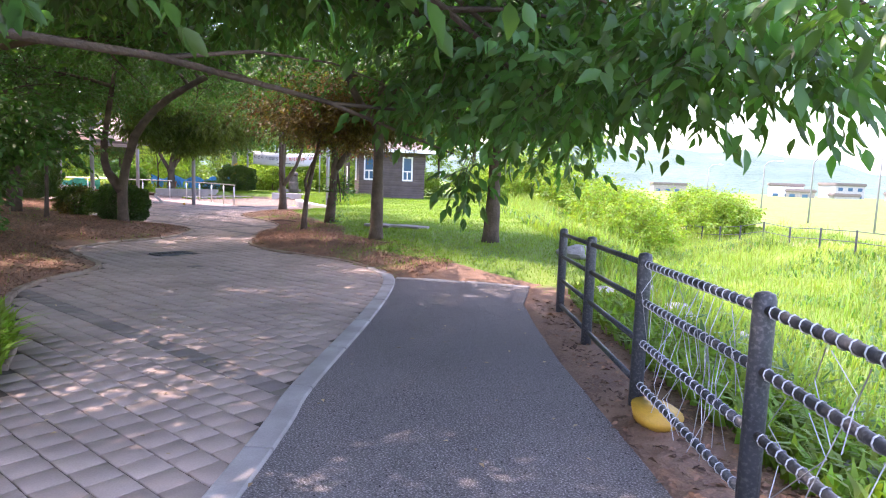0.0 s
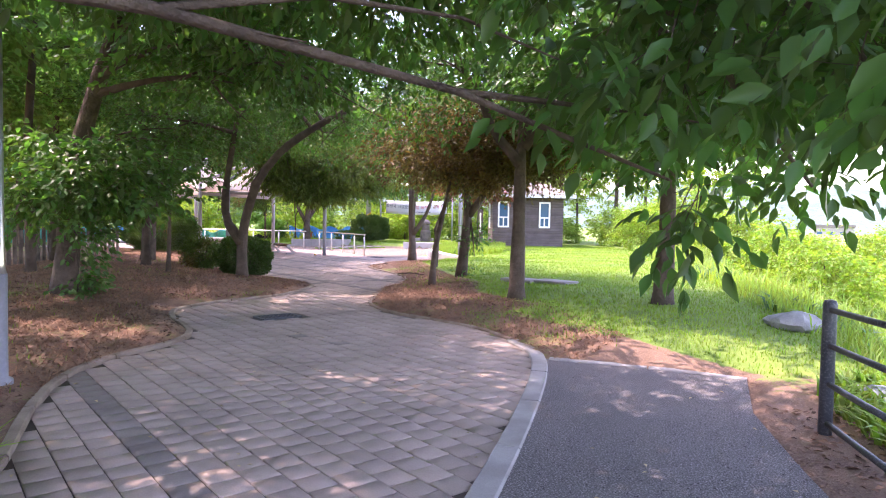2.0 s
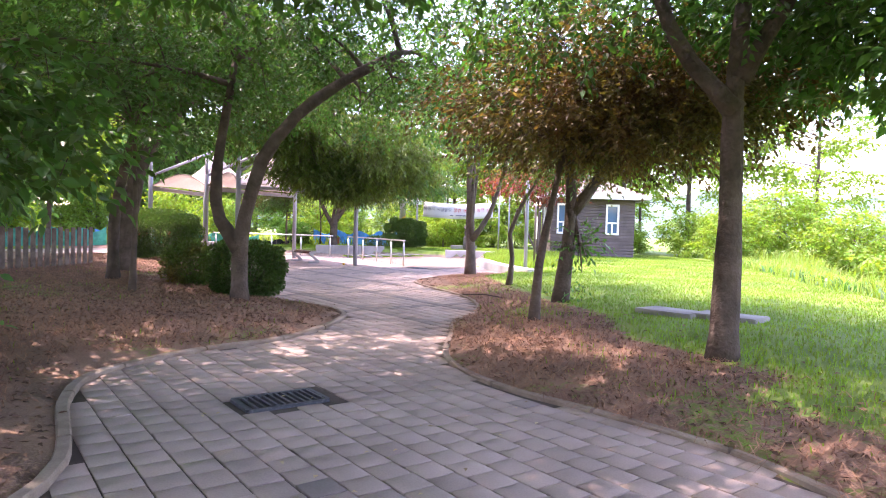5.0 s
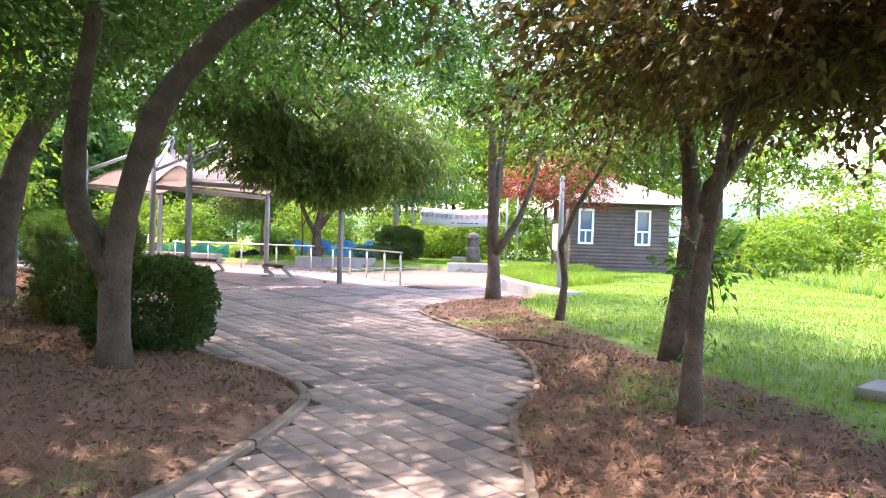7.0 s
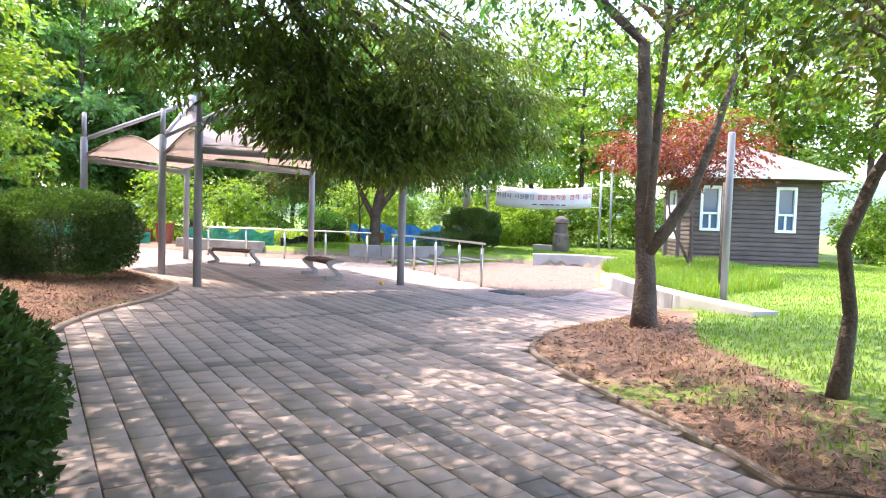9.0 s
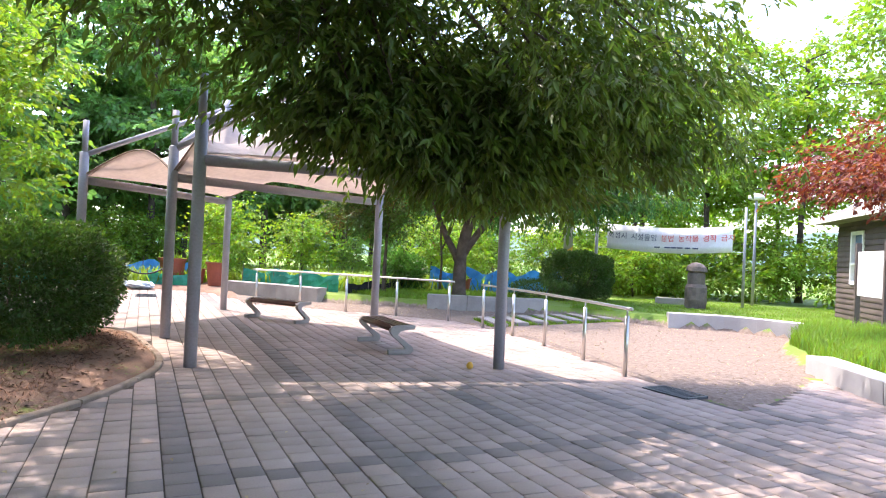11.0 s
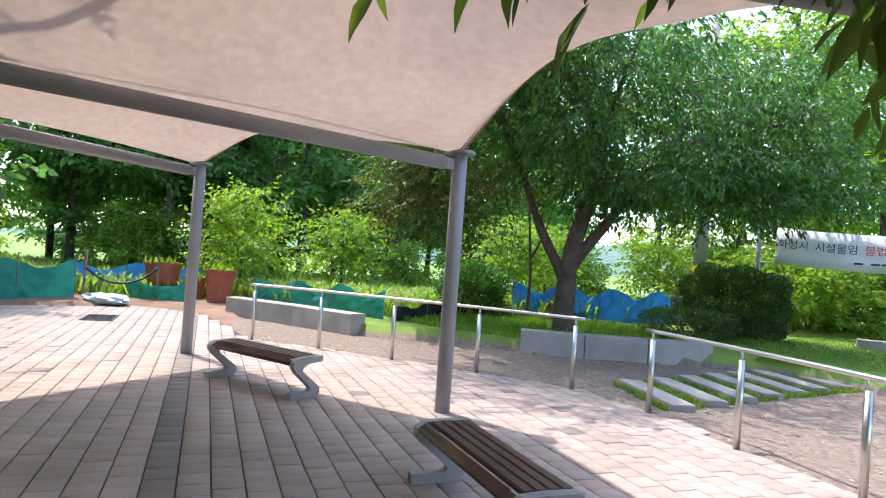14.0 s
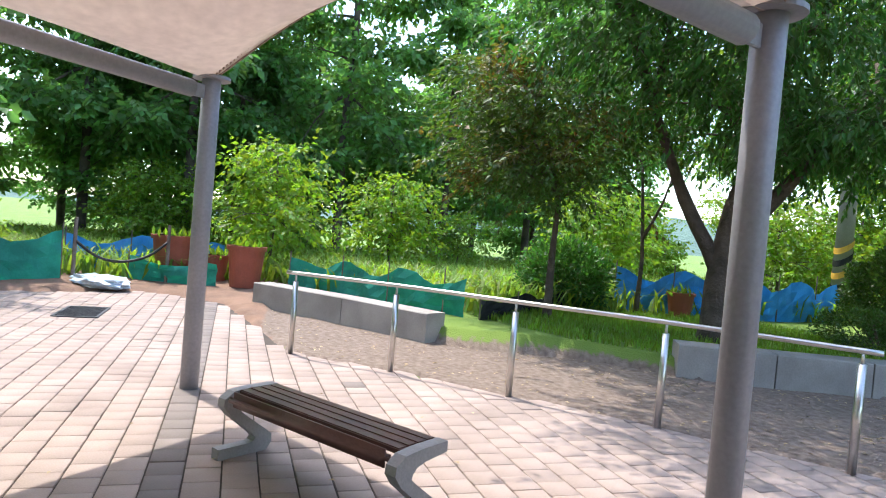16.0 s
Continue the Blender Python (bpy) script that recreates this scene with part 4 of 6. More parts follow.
tree("park_tree", "broad-leaved tree on the lawn with low hanging leaves", (-3.67, 9.12), [(0.03, 0.02, 1.2), (0.05, 0.0, 2.2), (0.1, 0.05, 3.2)], 0.165,
     [(-3.4, 9.2, 4.4, 2.8, 2.8, 1.7, 1400), (-1.8, 8.4, 3.5, 1.5, 1.3, 0.8, 360), (-3.2, 8.2, 2.9, 1.1, 0.9, 0.7, 220), (-4.8, 9.6, 3.2, 1.3, 1.3, 0.8, 260), (-1.2, 9.4, 3.8, 1.5, 1.4, 0.8, 260)], LEAF, limbs=16, leaf=0.13, seed=4, full=True)
tree("park_tree", "tree with ivy leaves on its dark trunk beside the lawn", (-9.89, 9.48), [(0.1, 0.05, 1.0), (0.1, 0.1, 1.7), (-0.1, 0.15, 2.6)], 0.13,
     [(-9.6, 9.8, 4.3, 2.4, 2.4, 1.7, 1300), (-8.4, 10.6, 3.5, 1.4, 1.4, 0.9, 320), (-9.62, 9.7, 1.0, 0.22, 0.22, 0.7, 40)], LEAF, limbs=12, leaf=0.10, seed=5,
     stems=(([(0.1, 0.1, 1.5), (0.4, 0.5, 2.2), (0.7, 0.8, 3.4)], 0.09),))
tree("park_tree", "many-stemmed young tree at the edge of the paved yard", (-15.6, 11.53), [(0.0, 0.0, 0.6), (-0.05, 0, 1.1), (-0.1, -0.0, 2.0), (-0.2, 0.0, 3.4)], 0.13,
     [(-15.6, 11.6, 5.0, 1.9, 1.9, 1.4, 760)], LEAF, limbs=14, leaf=0.10, seed=6,
     stems=(([(0, 0, 0.9), (0.3, 0.35, 1.6), (0.55, 0.7, 3.0)], 0.07), ([(0, 0, 1.0), (-0.15, 0.15, 1.9), (-0.2, 0.4, 3.6)], 0.06), ([(0, 0, 1.0), (0.15, -0.1, 1.9), (0.3, -0.1, 3.8)], 0.06)))
tree("maple_tree", "slender crooked maple with brownish leaves", (-12.7, 10.55), [(0.05, 0.05, 0.6), (0.0, 0.0, 1.1), (0.1, 0.15, 1.6), (0.35, 0.45, 2.3)], 0.06,
     [(-12.2, 10.7, 3.2, 1.6, 1.6, 0.9, 700), (-11.4, 11.4, 2.9, 0.9, 0.9, 0.5, 160)], LEAF_MIX, limbs=9, leaf=0.085, seed=7)
tree("maple_tree", "leaning slender maple with dark reddish brown leaves", (-8.27, 7.57), [(-0.05, 0.1, 0.7), (-0.1, 0.3, 1.4), (-0.1, 0.55, 2.4)], 0.065,
     [(-8.3, 8.2, 3.2, 1.8, 1.7, 1.0, 1500), (-7.5, 8.7, 3.0, 1.3, 1.3, 0.85, 1500), (-6.9, 9.2, 2.9, 1.0, 1.0, 0.6, 600)], LEAF_BROWN, limbs=10, leaf=0.085, seed=8)
# the z 6.8 leaf layer is unseen, added to shade the path
tree("zelkova_tree", "forked zelkova leaning over the path beside the clipped bush", (-11.6, 4.6), [(0.0, 0.0, 0.9), (0.08, 0.12, 1.6), (0.15, 0.25, 2.1), (0.35, 0.7, 2.8), (0.6, 1.4, 3.4), (0.8, 2.2, 3.9)], 0.125,
     [(-11.4, 7.2, 4.7, 2.6, 2.4, 1.2, 1300), (-14.0, 6.8, 4.0, 1.9, 2.0, 1.0, 800), (-11.2, 4.6, 5.0, 2.2, 2.2, 1.3, 700), (-12.9, 3.5, 4.0, 1.6, 1.6, 1.0, 420), (-13.6, 8.6, 3.7, 1.4, 1.2, 0.7, 300), (-13.4, 5.2, 6.8, 3.2, 2.6, 0.7, 1300)], LEAF, limbs=16, leaf=0.10, width=0.42, seed=9,
     stems=(([(0.0, 0.0, 0.75), (-0.25, -0.25, 1.2), (-0.3, -0.3, 1.9), (-0.1, -0.1, 3.6)], 0.10),))
# leaf masses at z 6.2 to 6.4: out of view, added to shade the plaza
tree("zelkova_tree", "large zelkova whose boughs hang over the plaza", (-17.6, 3.6), [(0.05, 0.1, 1.4), (-0.2, 0.5, 2.8), (-0.9, 1.8, 4.4), (-1.9, 3.6, 5.4)], 0.2,
     [(-20.6, 10.4, 4.2, 1.5, 2.6, 1.35, 950), (-20.4, 8.2, 4.6, 1.5, 1.6, 1.1, 480), (-20.7, 12.0, 4.3, 1.4, 1.4, 1.0, 340), (-18.6, 10.6, 5.8, 2.2, 3.0, 1.0, 420), (-19.6, 6.4, 6.2, 2.6, 2.0, 0.8, 1500), (-22.8, 5.9, 6.3, 2.2, 1.8, 0.7, 1400), (-21.0, 10.1, 2.95, 0.5, 1.0, 0.75, 800), (-20.6, 7.0, 3.9, 0.9, 0.9, 0.6, 150), (-18.6, 4.4, 6.4, 2.2, 2.0, 0.8, 1100), (-20.9, 11.1, 3.0, 0.7, 1.5, 0.8, 600), (-20.9, 9.2, 3.15, 0.7, 1.2, 0.8, 620), (-20.6, 8.7, 3.5, 0.8, 0.9, 0.7, 300), (-20.9, 12.9, 3.6, 0.7, 1.2, 0.8, 300), (-17.2, 7.0, 5.6, 2.4, 2.6, 1.0, 500)],
     LEAF_OLIVE, limbs=26, leaf=0.13, width=0.34, per=10, droop=0.55, seed=10, full=True)
# five blobs above z 6 are added overhead, unseen, to keep sun off the paths
tree("cherry_tree", "large cherry tree whose low boughs reach over the path", (-0.6, -3.4), [(0.1, 0.2, 1.4), (0.3, 0.8, 2.6), (0.6, 1.8, 3.6)], 0.2,
     [(-0.6, 0.8, 3.8, 3.4, 2.6, 0.9, 1300), (1.0, 2.8, 3.35, 2.2, 1.8, 0.7, 600), (-4.0, 0.8, 4.6, 2.2, 2.2, 0.8, 320), (1.6, 6.2, 3.7, 1.8, 1.8, 0.9, 480), (-2.6, 3.0, 4.2, 2.4, 2.2, 0.9, 700), (1.5, 1.5, 6.6, 3.4, 3.4, 0.8, 1700), (-4.2, 1.2, 6.6, 3.0, 2.6, 0.7, 1500), (-1.2, 2.2, 6.7, 3.0, 3.0, 0.7, 1500), (3.4, -2.2, 6.2, 2.8, 2.6, 0.8, 1300), (0.4, -3.4, 6.5, 2.6, 2.4, 0.8, 1300),
      (2.7, -0.55, 2.32, 0.25, 0.25, 0.10, 5), (3.3, 0.55, 2.42, 0.3, 0.3, 0.10, 6), (2.6, 0.2, 2.45, 0.5, 0.4, 0.12, 10), (1.9, -0.9, 2.35, 0.5, 0.5, 0.15, 12),
      (3.1, 2.6, 2.35, 0.8, 0.8, 0.42, 60), (0.95, 3.2, 1.75, 0.15, 0.15, 0.45, 11), (0.4, 5.1, 2.0, 0.5, 0.4, 0.3, 20), (2.2, 5.0, 2.8, 0.9, 0.9, 0.6, 110), (3.6, 4.6, 3.0, 0.8, 0.8, 0.5, 70), (3.7, 2.8, 2.45, 0.8, 0.8, 0.42, 60), (2.3, 3.2, 2.45, 0.9, 0.9, 0.5, 70), (1.2, 3.4, 2.6, 1.0, 0.9, 0.55, 80), (4.2, 2.7, 2.6, 0.7, 0.7, 0.35, 40), (0.4, 4.4, 2.5, 1.0, 1.0, 0.6, 80)],
     LEAF, limbs=16, leaf=0.13, width=0.52, per=8, droop=0.55, seed=11, full=True)
# blob at z 6.8: extra canopy above the view that blocks sun flecks below
tree("cherry_tree", "old tree with ivy and low dark foliage in the bed", (-9.2, 0.95), [(0.1, 0.05, 0.8), (0.3, 0.1, 1.8), (0.5, 0.4, 3.2), (0.6, 0.8, 4.6)], 0.19,
     [(-8.0, 1.3, 2.3, 1.3, 1.2, 0.8, 480), (-8.4, 2.9, 4.9, 2.6, 1.9, 1.2, 1000), (-7.2, 2.2, 6.8, 3.0, 3.0, 0.8, 1500), (-7.0, 3.2, 4.3, 2.2, 2.2, 1.0, 800), (-7.4, 0.8, 1.8, 0.8, 0.8, 0.7, 140), (-8.95, 1.1, 0.7, 0.28, 0.28, 0.6, 60)], LEAF, limbs=14, leaf=0.115, width=0.6, seed=12, full=True)
tree("young_tree", "thin young tree in the needle-covered bed", (-12.8, 3.25), [(0.0, 0.03, 1.2), (0.05, 0.0, 2.6)], 0.05, [(-12.7, 3.3, 3.4, 1.4, 1.4, 0.9, 420)], LEAF, limbs=6, leaf=0.1, seed=13)
tree("zelkova_tree", "grey trunked tree leaning among the woods beside the path", (-15.4, 3.2), [(0.2, 0.0, 1.2), (0.4, 0.2, 2.4), (0.5, 0.5, 3.8)], 0.11,
     [(-15.0, 3.6, 4.8, 2.2, 2.2, 1.2, 800), (-15.6, 4.4, 3.7, 2.0, 1.6, 0.9, 420)], LEAF, limbs=9, leaf=0.1, seed=14)
# blob at z 5.2, y 11.6 is unseen, put there to shade the gravel yard
tree("zelkova_tree", "broad spreading zelkova behind the curved sitting wall", (-31.9, 14.35), [(0.0, 0.0, 0.8), (0.05, 0.05, 1.6), (0.1, 0.3, 2.6), (0.2, 0.5, 3.8)], 0.21,
     [(-32.2, 15.6, 4.5, 3.2, 3.4, 1.7, 2600), (-31.2, 17.4, 3.3, 1.6, 2.0, 0.8, 620), (-32.0, 13.1, 4.3, 1.6, 1.6, 0.9, 420), (-30.6, 15.4, 3.3, 1.1, 1.3, 0.5, 240), (-29.6, 13.4, 4.8, 2.0, 2.0, 1.1, 800), (-29.8, 11.6, 5.2, 1.8, 1.7, 0.8, 900), (-31.0, 19.6, 3.9, 1.5, 1.8, 0.8, 500), (-31.4, 18.4, 5.2, 2.4, 2.4, 1.2, 800)], LEAF, limbs=22, leaf=0.13, width=0.4, droop=0.6, seed=15,
     stems=(([(0, 0, 1.0), (-0.35, -0.45, 2.0), (-0.7, -0.9, 3.4)], 0.11), ([(0, 0.05, 1.3), (0.4, 0.75, 2.4), (0.8, 1.5, 3.6)], 0.12)))
tree("maple_tree", "maple with green and rusty leaves behind the handrail", (-33.6, 12.5), [(0.0, 0.0, 1.0), (0.03, 0.02, 1.9)], 0.07,
     [(-33.5, 12.5, 3.1, 1.6, 1.5, 1.05, 1300), (-33.6, 11.2, 3.7, 0.9, 0.8, 0.6, 260)], LEAF_MIX, limbs=10, leaf=0.1, seed=16)
tree("red_maple", "small maple with dark red leaves before the cabin", (-21.2, 18.5), [(0.0, 0.0, 0.9), (-0.1, 0.1, 1.9)], 0.05,
     [(-21.6, 18.7, 3.3, 1.6, 1.6, 0.85, 800)], LEAF_RED, limbs=10, leaf=0.11, seed=17, stems=(([(0, 0, 0.2), (-0.35, -0.3, 1.2), (-0.5, -0.4, 2.4)], 0.035),))
shrub("clipped_bush", "rounded clipped evergreen bush beside the path", (-12.95, 5.05), (0.66, 0.62, 0.48), LEAF_DARK, 26000, 0.05, 21)
shrub("purple_bush", "loose dark purple leaved bush behind the forked tree", (-14.8, 4.5), (0.55, 0.5, 0.42), LEAF_MIX, 7000, 0.06, 25, clipped=False)
shrub("clipped_hedge", "large rounded evergreen hedge at the plaza edge", (-23.4, 5.05), (1.65, 1.25, 0.76), LEAF_DARK, 60000, 0.055, 22)
shrub("clipped_bush", "large clipped evergreen bush on the lawn", (-32.5, 18.75), (1.1, 1.1, 0.80), LEAF_DARK, 26000, 0.07, 23)
shrub("low_hedge", "low clipped hedge behind the sitting wall", (-31.6, 17.0), (0.6, 1.05, 0.32), LEAF_DARK, 6000, 0.05, 24)

shrub("wild_bush", "loose dark green bush behind the maple at the field edge", (-35.3, 13.5), (0.9, 0.8, 0.62), LEAF, 9000, 0.09, 26, clipped=False)
tree("young_tree", "thin dark forked young tree at the field edge", (-34.9, 14.8), [(0.02, 0.03, 1.0), (0.0, 0.0, 1.5), (-0.05, -0.1, 2.8)], 0.045, [(-34.9, 14.8, 3.4, 0.9, 0.9, 0.6, 160)], LEAF, limbs=5, leaf=0.1, seed=18,
     stems=(([(0.0, 0.0, 1.4), (0.1, 0.3, 2.1), (0.15, 0.5, 2.9)], 0.03),))

# ---- far trees, woods and shrubs: built once, then copied ----
rnd = random.Random(7)


def far_tree(name, label, height, crown_r, mat, seed, leaf=0.2, sprays_=650, trunk_r=0.14, low=0.35, group="woods behind the park"):
    z = height
    rng = np.random.default_rng(seed)
    # the crown: separate boughs round the stem, wide below and narrow at the top, with gaps between them
    blobs = []
    boughs = 15
    for k in range(boughs):
        f = (k + 0.5) / boughs
        a = k * 2.4 + rng.uniform(-0.3, 0.3)
        out = crown_r * (0.25 + 0.6 * math.sin(math.pi * min(1.0, 0.22 + 0.78 * f)) ** 0.8) * rng.uniform(0.75, 1.1)
        size = crown_r * rng.uniform(0.34, 0.5)
        blobs.append((out * math.cos(a), out * math.sin(a), z * (low + (0.97 - low) * f), size, size, size * 0.5, sprays_ * 2.2 / boughs))
    return tree(name, label, (0, 0, 0), [(0.05, 0, z * 0.3), (0, 0.1, z * 0.6), (0.05, 0, z * 0.9)], trunk_r, blobs, mat, limbs=12, leaf=leaf, per=8, seed=seed, group=group, twigs=False, spread_=0.7, width=0.6, flat=0.45)


def set_out(proto, places, lo=0.85, hi=1.2):
    first = True
    for x, y in places:
        s = rnd.uniform(lo, hi)
        m = pose(x, y, ground_height(x, y) - 0.05, 0, 0, rnd.uniform(0, 360))
        ob = proto if first else copy_thing(proto, m)
        ob.matrix_basis = m
        ob.scale = (s, s, s * rnd.uniform(0.92, 1.1))
        first = False


woods_a = far_tree("forest_tree", "tall dark green broad-leaved tree of the wood", 9.5, 2.8, FOREST, 31, 0.26, 700, 0.14, 0.08)
woods_b = far_tree("forest_tree", "tall green tree of the wood with a loose crown", 11.0, 2.6, FOREST, 32, 0.24, 620, 0.14, 0.2)
woods_c = far_tree("slim_tree", "slim trunked tree in the shady wood beside the path", 7.5, 1.7, FOREST, 33, 0.17, 480, 0.085, 0.5, "slim trees beside the path")
light_a = far_tree("acacia_tree", "light green feathery acacia tree", 8.5, 2.3, LEAF_LIGHT, 34, 0.17, 380, 0.10, 0.35, "light green trees")
field_s = far_tree("field_sapling", "light green leafy sapling in the field", 2.4, 0.95, LEAF_LIGHT, 35, 0.12, 190, 0.035, 0.3, "saplings in the field")
low_s = far_tree("wild_shrub", "wild green shrub beside the stream", 2.6, 1.6, LEAF_LIGHT, 36, 0.15, 460, 0.04, 0.18, "wild shrubs")
set_out(woods_a, [(-52, 2), (-55, 9), (-50, -5), (-57, 15), (-60, 22), (-47, -12), (-54, -14), (-62, 6), (-64, 14), (-40, -13), (-66, 24), (-59, -2), (-36.5, -0.5), (-39.5, -3.0), (-27, -13), (-12, -14), (0, -13)])
set_out(woods_b, [(-51, 6), (-56, 12), (-53, -1), (-59, 18), (-49, -9), (-61, 2), (-44, -13), (-66, 9), (-68, 18), (-58, 8), (-63, 28), (-46, -5), (-33, -12), (-20, -14), (-6, -14)], 0.9, 1.3)
far_b = copy_thing(woods_b, pose(-49, 9, 0))
set_out(far_b, [(-50, 10), (-51, 14.5), (-48.5, 4.5), (-53, 19), (-50.5, 0.5), (-55.5, 5.5), (-58, 25)], 1.25, 1.5)
set_out(woods_c, [(-13.5, 0.6), (-15.2, -1.0), (-17.0, 1.2), (-11.6, -1.6), (-18.8, -0.6), (-9.6, -2.4), (-7.6, -3.4), (-20.6, 0.9), (-12.8, -4.0), (-22.4, -1.2), (-24.4, 0.8), (-4.2, -2.6)], 0.85, 1.25)
set_out(light_a, [(-36, 31), (-32, 33.5), (-40, 29), (-28, 32), (-44, 33), (-37.5, 24.5), (-24, 34), (-27.5, 0.6), (-30.5, -2.4), (-48, 27), (-25.6, -0.6), (-20, 36), (-33.5, -4), (-29.5, 2.2), (-31, 0.6)], 0.8, 1.15)
tall_a = copy_thing(light_a, pose(-33, 29, 0))
set_out(tall_a, [(-33.5, 29.5), (-30, 30.5), (-36.5, 27.5), (-27.5, 30), (-39, 26), (-25, 32.5), (-42, 23.5)], 1.2, 1.45)
set_out(field_s, [(-38.4, 7.9), (-41.5, 11.0), (-44, 7.6), (-39.8, 16.2), (-43.4, 19.0), (-38.0, 20.4), (-46, 14.0), (-41, 25)], 0.75, 1.25)
set_out(low_s, [(-11, 27), (-15, 29.5), (-18.5, 30.5), (-12.5, 32), (-19, 27.5), (-23, 30), (-48.5, 22.5), (-34.8, 22.6), (-9, 36),
                (-18, 39), (-13, 41), (-26, 38), (-47.5, 4.0), (-8.5, 24.5), (-33.5, 27), (-30, 28.5), (-36, 25.5), (-27, 29.5), (-38.5, 23.4), (-39.5, 0.5), (-38.2, -1.8)], 0.7, 1.2)


# ---- blades: lawn, wild grass, needles ----
def blades(name, label, poly, count, height, width, mat, seed, keep=None, lean=0.5, category="grass"):
    """Grass blades set over an area, each a bent strip of two pieces."""
    rng = np.random.default_rng(seed)
    lo, hi = np.min(poly, 0), np.max(poly, 0)
    x, y = rng.uniform(lo[0], hi[0], count * 3), rng.uniform(lo[1], hi[1], count * 3)
    ok = inside(poly, x, y)
    x, y = x[ok][:count], y[ok][:count]
    h, grass, sandy = terrain(x, y)
    ok = (h > -5) & ~inside(PAVED, x, y) & ~inside(ROAD, x, y)
    if keep is not None:
        ok &= keep(x, y, grass, sandy, rng)
    x, y, h = x[ok], y[ok], h[ok]
    n_ = len(x)
    p = np.stack([x, y, h - 0.01], 1)
    a = rng.uniform(0, 2 * np.pi, n_)
    L = height * rng.uniform(0.5, 1.3, n_)
    d = np.stack([np.cos(a), np.sin(a), np.zeros(n_)], 1)
    s = np.stack([-np.sin(a), np.cos(a), np.zeros(n_)], 1) * (width * 0.5)
    up = np.array((0, 0, 1.0))
    b = lean * rng.uniform(0.3, 1.4, n_)
    m = p + up * (L * 0.6)[:, None] + d * (L * b * 0.3)[:, None]
    t = p + up * (L * (1 - 0.25 * b))[:, None] + d * (L * b * 0.9)[:, None]
    v = np.stack([p - s, p + s, m + s * 0.8, m - s * 0.8, t], 1).reshape(-1, 3)
    k = (np.arange(n_) * 5)[:, None]
    f = np.concatenate([k + np.array((0, 1, 2)), k + np.array((0, 2, 3)), k + np.array((3, 2, 4))], 0)
    return tagged(new(name, mesh_arrays(name, v, f, mat)), label, category, kind="stuff")


LAWN = [(-0.2, 6.4), (-2.4, 6.2), (-4.2, 6.6), (-7.2, 8.2), (-10.5, 9.8), (-14.5, 11.2), (-17.4, 14.2), (-21.2, 16.0), (-24.6, 19.9), (-26.8, 18.2), (-30, 17), (-32, 17.2), (-33, 22), (-30, 27), (-22, 28), (-14, 24), (-6, 16), (0.6, 8.5)]
blades("lawn_grass", "bright green mown lawn grass", LAWN, 150000, 0.055, 0.012, GRASS, 51, lambda x, y, g, s, r: (g + r.normal(size=len(x)) * 0.2 > 0.5) & (s < 0.5))
blades("tall_grass", "taller light green grass at the lawn edge", [(-17.5, 14.4), (-21.2, 16.2), (-24.6, 20.2), (-22.8, 21.5), (-18, 17.5)], 16000, 0.28, 0.014, GRASS, 52)
blades("tall_grass", "taller light green grass between the low walls", [(-20.8, 15.75), (-22.6, 16.95), (-24.5, 19.55), (-24.8, 20.4), (-22.5, 18.4), (-20.4, 16.6)], 9000, 0.26, 0.014, GRASS, 63)
blades("bed_grass", "thin grass tufts among the dead needles", [(-1.5, 5.6), (-4, 5.9), (-7, 6.0), (-9.5, 7.6), (-13, 9.6), (-16, 10.8), (-16.9, 12.6), (-14, 11), (-8, 8.5), (-3, 7.2)], 9000, 0.07, 0.01, GRASS, 53, lambda x, y, g, s, r: g + r.normal(size=len(x)) * 0.2 > 0.45)
blades("bed_grass", "thin grass tufts among the dead needles", [(-3, 0.2), (-5, 1.5), (-8.4, 2.2), (-9, 4.4), (-11, 5.6), (-14, 5.2), (-20, 5.6), (-25, 6), (-26, 3), (-14, 1), (-8, -2), (-3, -3)], 14000, 0.07, 0.01, GRASS, 54, lambda x, y, g, s, r: g + r.normal(size=len(x)) * 0.25 > 0.62)
blades("roadside_weeds", "broad green weeds at the foot of the fence", [(0.2, 6.2), (1.1, 5.2), (5.6, 0.9), (6.3, 1.6), (1.6, 6.2), (0.4, 7.6)], 9000, 0.22, 0.045, GRASS, 55, lean=1.0)
blades("path_weeds", "green weeds at the paving edge", [(0.6, -0.9), (-0.3, -0.2), (-1.0, 0.0), (-1.7, 0.1), (-1.5, -0.5), (-0.4, -1.0), (0.4, -1.5)], 2600, 0.30, 0.05, GRASS, 56, lean=0.9)
VALLEY = [tuple(F0 + FD * a + FN * s) for a, s in ((-14, 0.6), (34, 2.5), (34, 19), (-14, 19))]
blades("stream_reeds", "dense light green reeds and wild grass of the stream bank", VALLEY, 90000, 0.34, 0.022, REED, 57, lambda x, y, g, s, r: x > -26, lean=0.7)
FIELD = [(-36.2, 4), (-37, 7.8), (-35.2, 9.4), (-33.6, 11.4), (-34.8, 14), (-35, 20), (-36, 26), (-52, 26), (-52, -2), (-38, -1)]
blades("field_crops", "bright green leafy crops and weeds of the vegetable field", FIELD, 42000, 0.55, 0.06, REED, 58, lean=1.1)
blades("tree_lawn", "green grass under the plaza tree", [(-31.6, 12.0), (-30.9, 13.2), (-30.2, 16), (-31.5, 17.4), (-34.5, 17), (-35, 12), (-33.5, 11.2)], 14000, 0.12, 0.014, GRASS, 59)
